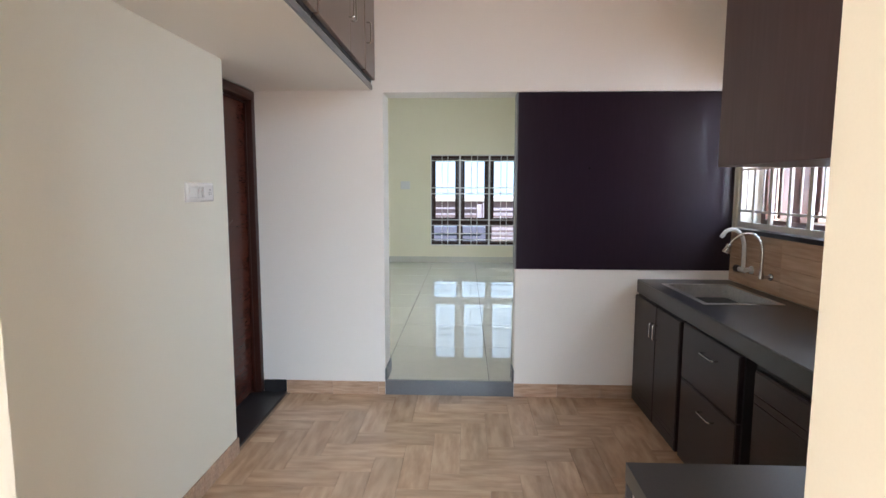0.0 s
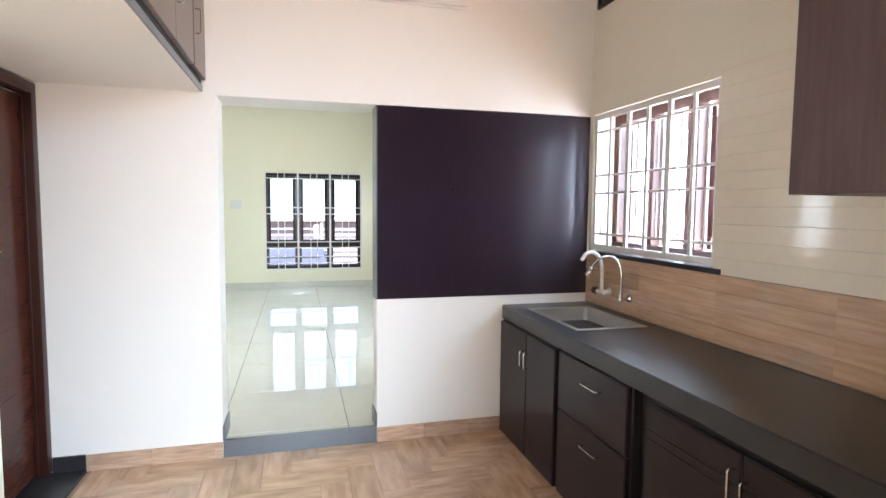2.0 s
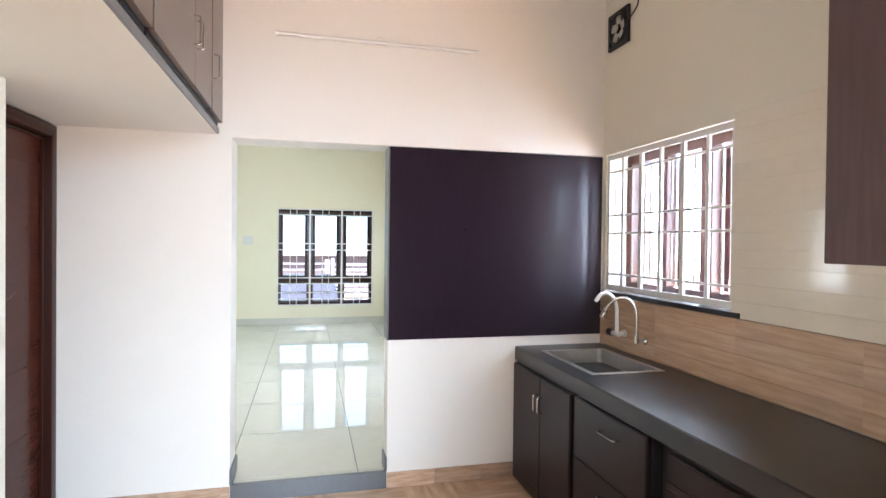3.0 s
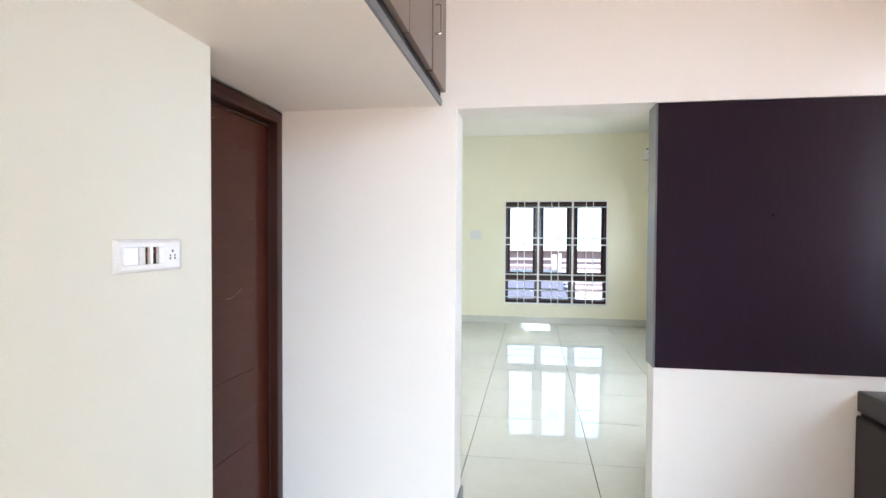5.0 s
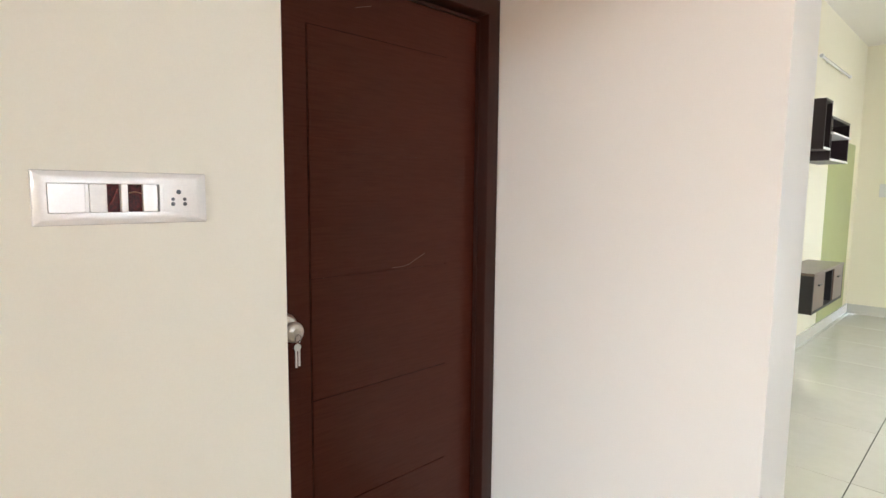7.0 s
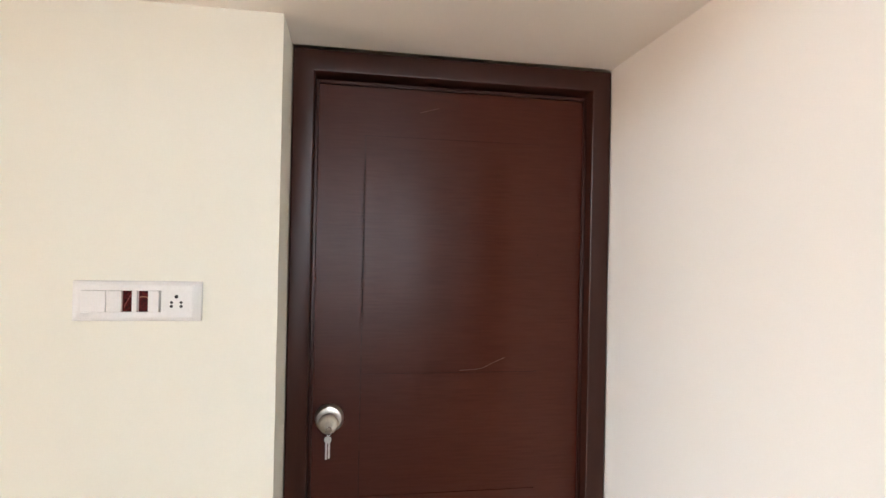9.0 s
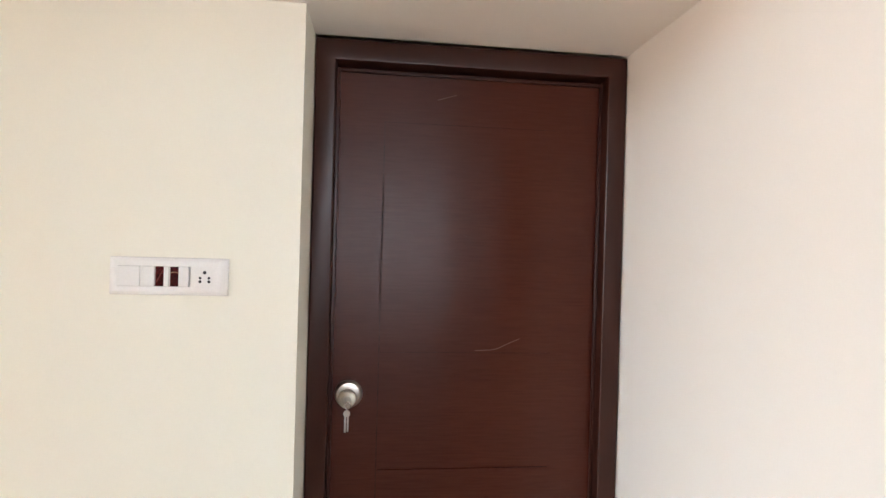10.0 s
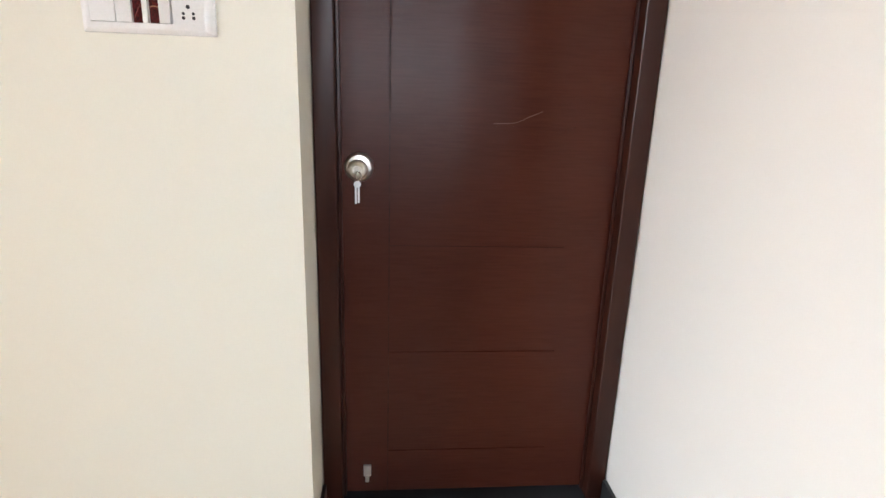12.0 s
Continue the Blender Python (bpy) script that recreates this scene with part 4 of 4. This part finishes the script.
structure("baseboard_passage", boxes([(OPEN_L, OPEN_L + 0.012, 0.022, 0.238, HALL, HALL + 0.095), (OPEN_R - 0.012, OPEN_R, 0.022, 0.138, HALL, HALL + 0.095),
                                      (OPEN_L - 0.002, OPEN_L + 0.012, -0.006, 0.020, HALL + 0.009, HALL + 0.095), (OPEN_R - 0.012, OPEN_R + 0.002, -0.006, 0.020, HALL + 0.009, HALL + 0.095)], 0.001), GREY_STONE,
          "grey granite skirting in the passage", "baseboard")

# ---------------------------------------------------------------- outdoors
GZ = -0.87
structure("ground", box(-400, 400, -400, 400, GZ - 0.3, GZ), RUBBLE, "bare earth yard reaching to the horizon", "ground")
structure("plinth_wall", boxes([(-0.3, 3.46, 6.3, 6.49, GZ, -0.1), (3.2, 3.455, -3.3, 6.3, GZ, -0.2), (-0.3, -0.15, -3.28, 6.3, GZ, -0.2),
                              (-3.15, 4.15, -6.65, -6.5, GZ, -0.2), (-3.15, -3.0, -6.5, -3.28, GZ, -0.2), (4.0, 4.15, -6.5, -3.28, GZ, -0.2)]), NEIGHBOUR, "plain rendered plinth of the house", "wall")
structure("backdrop", boxes([(-140, 140, 75, 75.5, -2, 70), (140, 140.5, -80, 75, -2, 70)]), HAZE, "bright hazy sky in the distance", "sky")
nb = thing("neighbour_house", (9.0, 0, GZ), "pale lavender rendered neighbouring house with a flat roof", "house")
part("wall", box(7.2, 12, -6, 4.5, GZ, 4.2, 0.02), LAVENDER, nb)
part("roof", box(6.9, 12.3, -6.3, 4.8, 4.2, 4.4, 0.02), NEIGHBOUR, nb)

WY = 13.5
cw = thing("compound_wall", (-4, WY, GZ), "blue-grey compound wall topped by pale horizontal rails", "fence")
part("wall", box(-12, 1.95, WY, WY + 0.15, GZ, 0.52, 0.01), BLUE_GREY, cw)
for k in range(6):
    part("post", box(-11.5 + k * 2.66, -11.36 + k * 2.66, WY - 0.01, WY + 0.16, 0.52, 0.95, 0.01), LAVENDER, cw)
for k in range(2):
    part("rail", box(-12, 1.95, WY + 0.05, WY + 0.10, 0.62 + k * 0.18, 0.67 + k * 0.18, 0.004), LAVENDER, cw)
gate = thing("gate", (3.6, WY, GZ), "pale slatted yard gate between two posts", "gate")
for x in (1.98, 5.2):
    part("gate_post", box(x, x + 0.09, WY, WY + 0.12, GZ, 1.0, 0.008), LAVENDER, gate)
for k in range(11):
    part("slat", box(2.07, 5.2, WY + 0.03, WY + 0.07, GZ + 0.08 + k * 0.155, GZ + 0.165 + k * 0.155, 0.004), LAVENDER, gate)
shed = thing("far_house", (2.0, 24, GZ), "low red-painted house across the road", "house")
part("wall", box(-5, 9, 22, 28, GZ, 0.85, 0.02), BRICK_RED, shed)
part("roof", box(-5.3, 9.3, 21.7, 28.3, 0.85, 1.0, 0.02), NEIGHBOUR, shed)


def parked_car(x, y, z):
    """A small hatchback, nose towards the left of the street, seen from its side."""
    c = thing("car", (x, y, z), "slate blue parked hatchback car in the yard", "car")
    prof = [(-1.85, 0.35), (-1.83, 0.62), (-1.70, 0.78), (-0.95, 0.92), (-0.35, 1.36), (0.55, 1.44), (1.25, 1.38), (1.72, 0.98), (1.83, 0.80), (1.84, 0.38)]
    bm = bmesh.new()
    rows = []
    for yy, inset in ((-0.80, 0.10), (-0.74, 0.0), (0.74, 0.0), (0.80, 0.10)):
        rows.append([bm.verts.new((x + px * (1 - inset * 0.1), y + yy * (1.0 - (0.16 if pz > 1.0 else 0)), z + pz - inset * 0.3 * (pz > 0.5))) for px, pz in prof])
    for r, s in zip(rows, rows[1:]):
        for k in range(len(prof)):
            bm.faces.new((r[k], r[(k + 1) % len(prof)], s[(k + 1) % len(prof)], s[k]))
    bm.faces.new(rows[0])
    bm.faces.new(rows[-1][::-1])
    bmesh.ops.recalc_face_normals(bm, faces=bm.faces)
    body = part("body", bm, CAR_PAINT, c)
    part("side_window", box(x - 0.55, x + 0.05, y - 0.765, y - 0.66, z + 0.93, z + 1.24, 0.02), CAR_GLASS, body)
    part("side_window", box(x + 0.12, x + 0.85, y - 0.765, y - 0.66, z + 0.93, z + 1.26, 0.02), CAR_GLASS, body)
    for dx in (-1.18, 1.15):
        for dy in (-0.76, 0.60):
            wheel = part("wheel", disc((x + dx, y + dy, z + 0.29), (0, 1, 0), 0.29, 0.29, 0.16, 28, 0.02), RUBBER, c)
            part("rim", disc((x + dx, y + dy - 0.008, z + 0.29), (0, 1, 0), 0.18, 0.18, 0.02, 20, 0.004), STEEL, wheel)
    part("headlight", box(x - 1.86, x - 1.70, y - 0.76, y - 0.55, z + 0.62, z + 0.74, 0.02), PLASTIC, c)
    part("bumper", box(x - 1.90, x - 1.78, y - 0.70, y + 0.70, z + 0.26, z + 0.46, 0.03), CAR_PAINT, c)
    part("windscreen", boxes([(x - 0.90, x - 0.86, y - 0.6, y + 0.6, z + 0.96, z + 1.0), (x - 0.62, x - 0.58, y - 0.56, y + 0.56, z + 1.17, z + 1.21)], 0.01), CAR_GLASS, c)
    c.matrix_world = Matrix.Translation((x, y, z)) @ Matrix.Rotation(radians(90), 4, "Z")
    return c


parked_car(1.25, 10.3, GZ)

# ---------------------------------------------------------------- tiles and planks
def piece(name, mesh, parent, m):
    ob = new(name, mesh)
    ob.parent = parent
    ob.matrix_basis = m
    return ob


# herringbone of wood-look tiles on the kitchen floor
floor = bpy.data.objects["floor"]
W, L, J = 0.153, 0.459, 0.0006
lie = to_mesh("plank", box(-L / 2 + J, L / 2 - J, -W / 2 + J, W / 2 - J, -0.012, 0.0, 0.0006, 1), PLANK)
LIM = (LEFT + 0.001, 2.66, NEAR - 0.14, -0.006)
TURN = Matrix.Rotation(radians(90), 4, "Z")


def plank(x0, y0, across):
    w, h = (L, W) if across else (W, L)
    x1, y1 = x0 + w, y0 + h
    a, b, c, d = max(x0, LIM[0]), min(x1, LIM[1]), max(y0, LIM[2]), min(y1, LIM[3])
    if b - a < 0.01 or d - c < 0.01:
        return
    m = Matrix.Translation(((a + b) / 2, (c + d) / 2, 0)) @ (Matrix.Identity(4) if across else TURN)
    if (b - a) > w - 1e-6 and (d - c) > h - 1e-6:
        me = lie
    else:
        u, v = ((b - a), (d - c)) if across else ((d - c), (b - a))
        me = to_mesh("plank", box(-u / 2 + J, u / 2 - J, -v / 2 + J, v / 2 - J, -0.012, 0.0, 0.0006, 1), PLANK)
    piece("plank", me, floor, m)


for row in range(-40, 60):
    for k in range(-30, 30):
        # each step of the stair moves one width across and one width along
        bx = 0.19 + row * W + k * (2 * L)
        by = NEAR - 1.0 + row * W
        plank(bx, by, True)
        plank(bx + L, by + W - L, False)

skirt_parent = structure("baseboard", box(0.19, 0.20, -3.12, -3.115, 0.0, 0.09), SKIRT, "wood-look tile skirting along the kitchen walls", "baseboard")


def skirting(x0, x1, y0, y1, step, along):
    a, b = (x0, x1) if along == "x" else (y0, y1)
    at = a
    while at < b - 0.01:
        e = min(at + step, b)
        r = (at + 0.0006, e - 0.0006, y0, y1) if along == "x" else (x0, x1, at + 0.0006, e - 0.0006)
        cx, cy = (r[0] + r[1]) / 2, (r[2] + r[3]) / 2
        bm = box(r[0] - cx, r[1] - cx, r[2] - cy, r[3] - cy, 0.0, 0.094, 0.002, 1)
        piece("tile", to_mesh("tile", bm, SKIRT), skirt_parent, Matrix.Translation((cx, cy, 0)))
        at = e


skirting(0.168, OPEN_L - 0.001, -0.010, 0.0, 0.33, "x")
skirting(OPEN_R + 0.001, 2.60, -0.010, 0.0, 0.30, "x")
skirting(LEFT, LEFT + 0.010, -3.11, -0.905, 0.60, "y")

# hall floor
hall = bpy.data.objects["floor_hall"]
S = 0.772
tile_me = to_mesh("tile", box(-S / 2 + 0.0022, S / 2 - 0.0022, -S / 2 + 0.0022, S / 2 - 0.0022, HALL - 0.012, HALL, 0.0008, 1), HALL_TILE)
for i in range(-2, 5):
    for j in range(-2, 9):
        x0, y0 = 0.838 + i * S, 0.857 + j * S
        a, b, c, d = max(x0, HALL_L), min(x0 + S, HALL_R + 0.45), max(y0, 0.022), min(y0 + S, HALL_END)
        if b - a < 0.01 or d - c < 0.01:
            continue
        if y0 < 0.24 and y0 + S > 0.24 and (b <= OPEN_L or a >= OPEN_R):
            c = 0.14
        full = b - a > S - 1e-6 and d - c > S - 1e-6
        me = tile_me if full else to_mesh("tile", box(-(b - a) / 2 + 0.0022, (b - a) / 2 - 0.0022, -(d - c) / 2 + 0.0022, (d - c) / 2 - 0.0022, HALL - 0.012, HALL, 0.0008, 1), HALL_TILE)
        piece("tile", me, hall, Matrix.Translation(((a + b) / 2, (c + d) / 2, 0)))

# wall tiles behind the worktop
east = bpy.data.objects["wall_east"]


def wall_tiles(y0, y1, z0, z1, rows, length, shift, mat, bevel):
    h = (z1 - z0) / rows
    for r in range(rows):
        y = y1 + (shift * (r % 2) * length)
        while y > y0 + 0.005:
            a, b = max(y - length, y0), min(y, y1)
            if b - a > 0.01:
                bm = box(RIGHT - 0.011, RIGHT, -(b - a) / 2, (b - a) / 2, -h / 2, h / 2)
                long_edges = [e for e in bm.edges if abs(e.verts[0].co.y - e.verts[1].co.y) > 1e-4 and e.verts[0].co.x < RIGHT - 0.005]
                bmesh.ops.bevel(bm, geom=long_edges, offset=bevel, segments=1, profile=0.5, affect="EDGES")
                bmesh.ops.translate(bm, vec=(-RIGHT, 0, 0), verts=bm.verts)
                piece("tile", to_mesh("tile", bm, mat), east, Matrix.Translation((RIGHT, (a + b) / 2, z0 + (r + 0.5) * h)))
            y -= length


wall_tiles(NEAR, -0.002, ZT + 0.001, 1.172, 4, 0.60, 0, SPLASH, 0.003)
wall_tiles(NEAR, WIN_Y0 - 0.004, 1.174, 2.118, 12, 0.60, 0, CREAM_TILE, 0.0014)
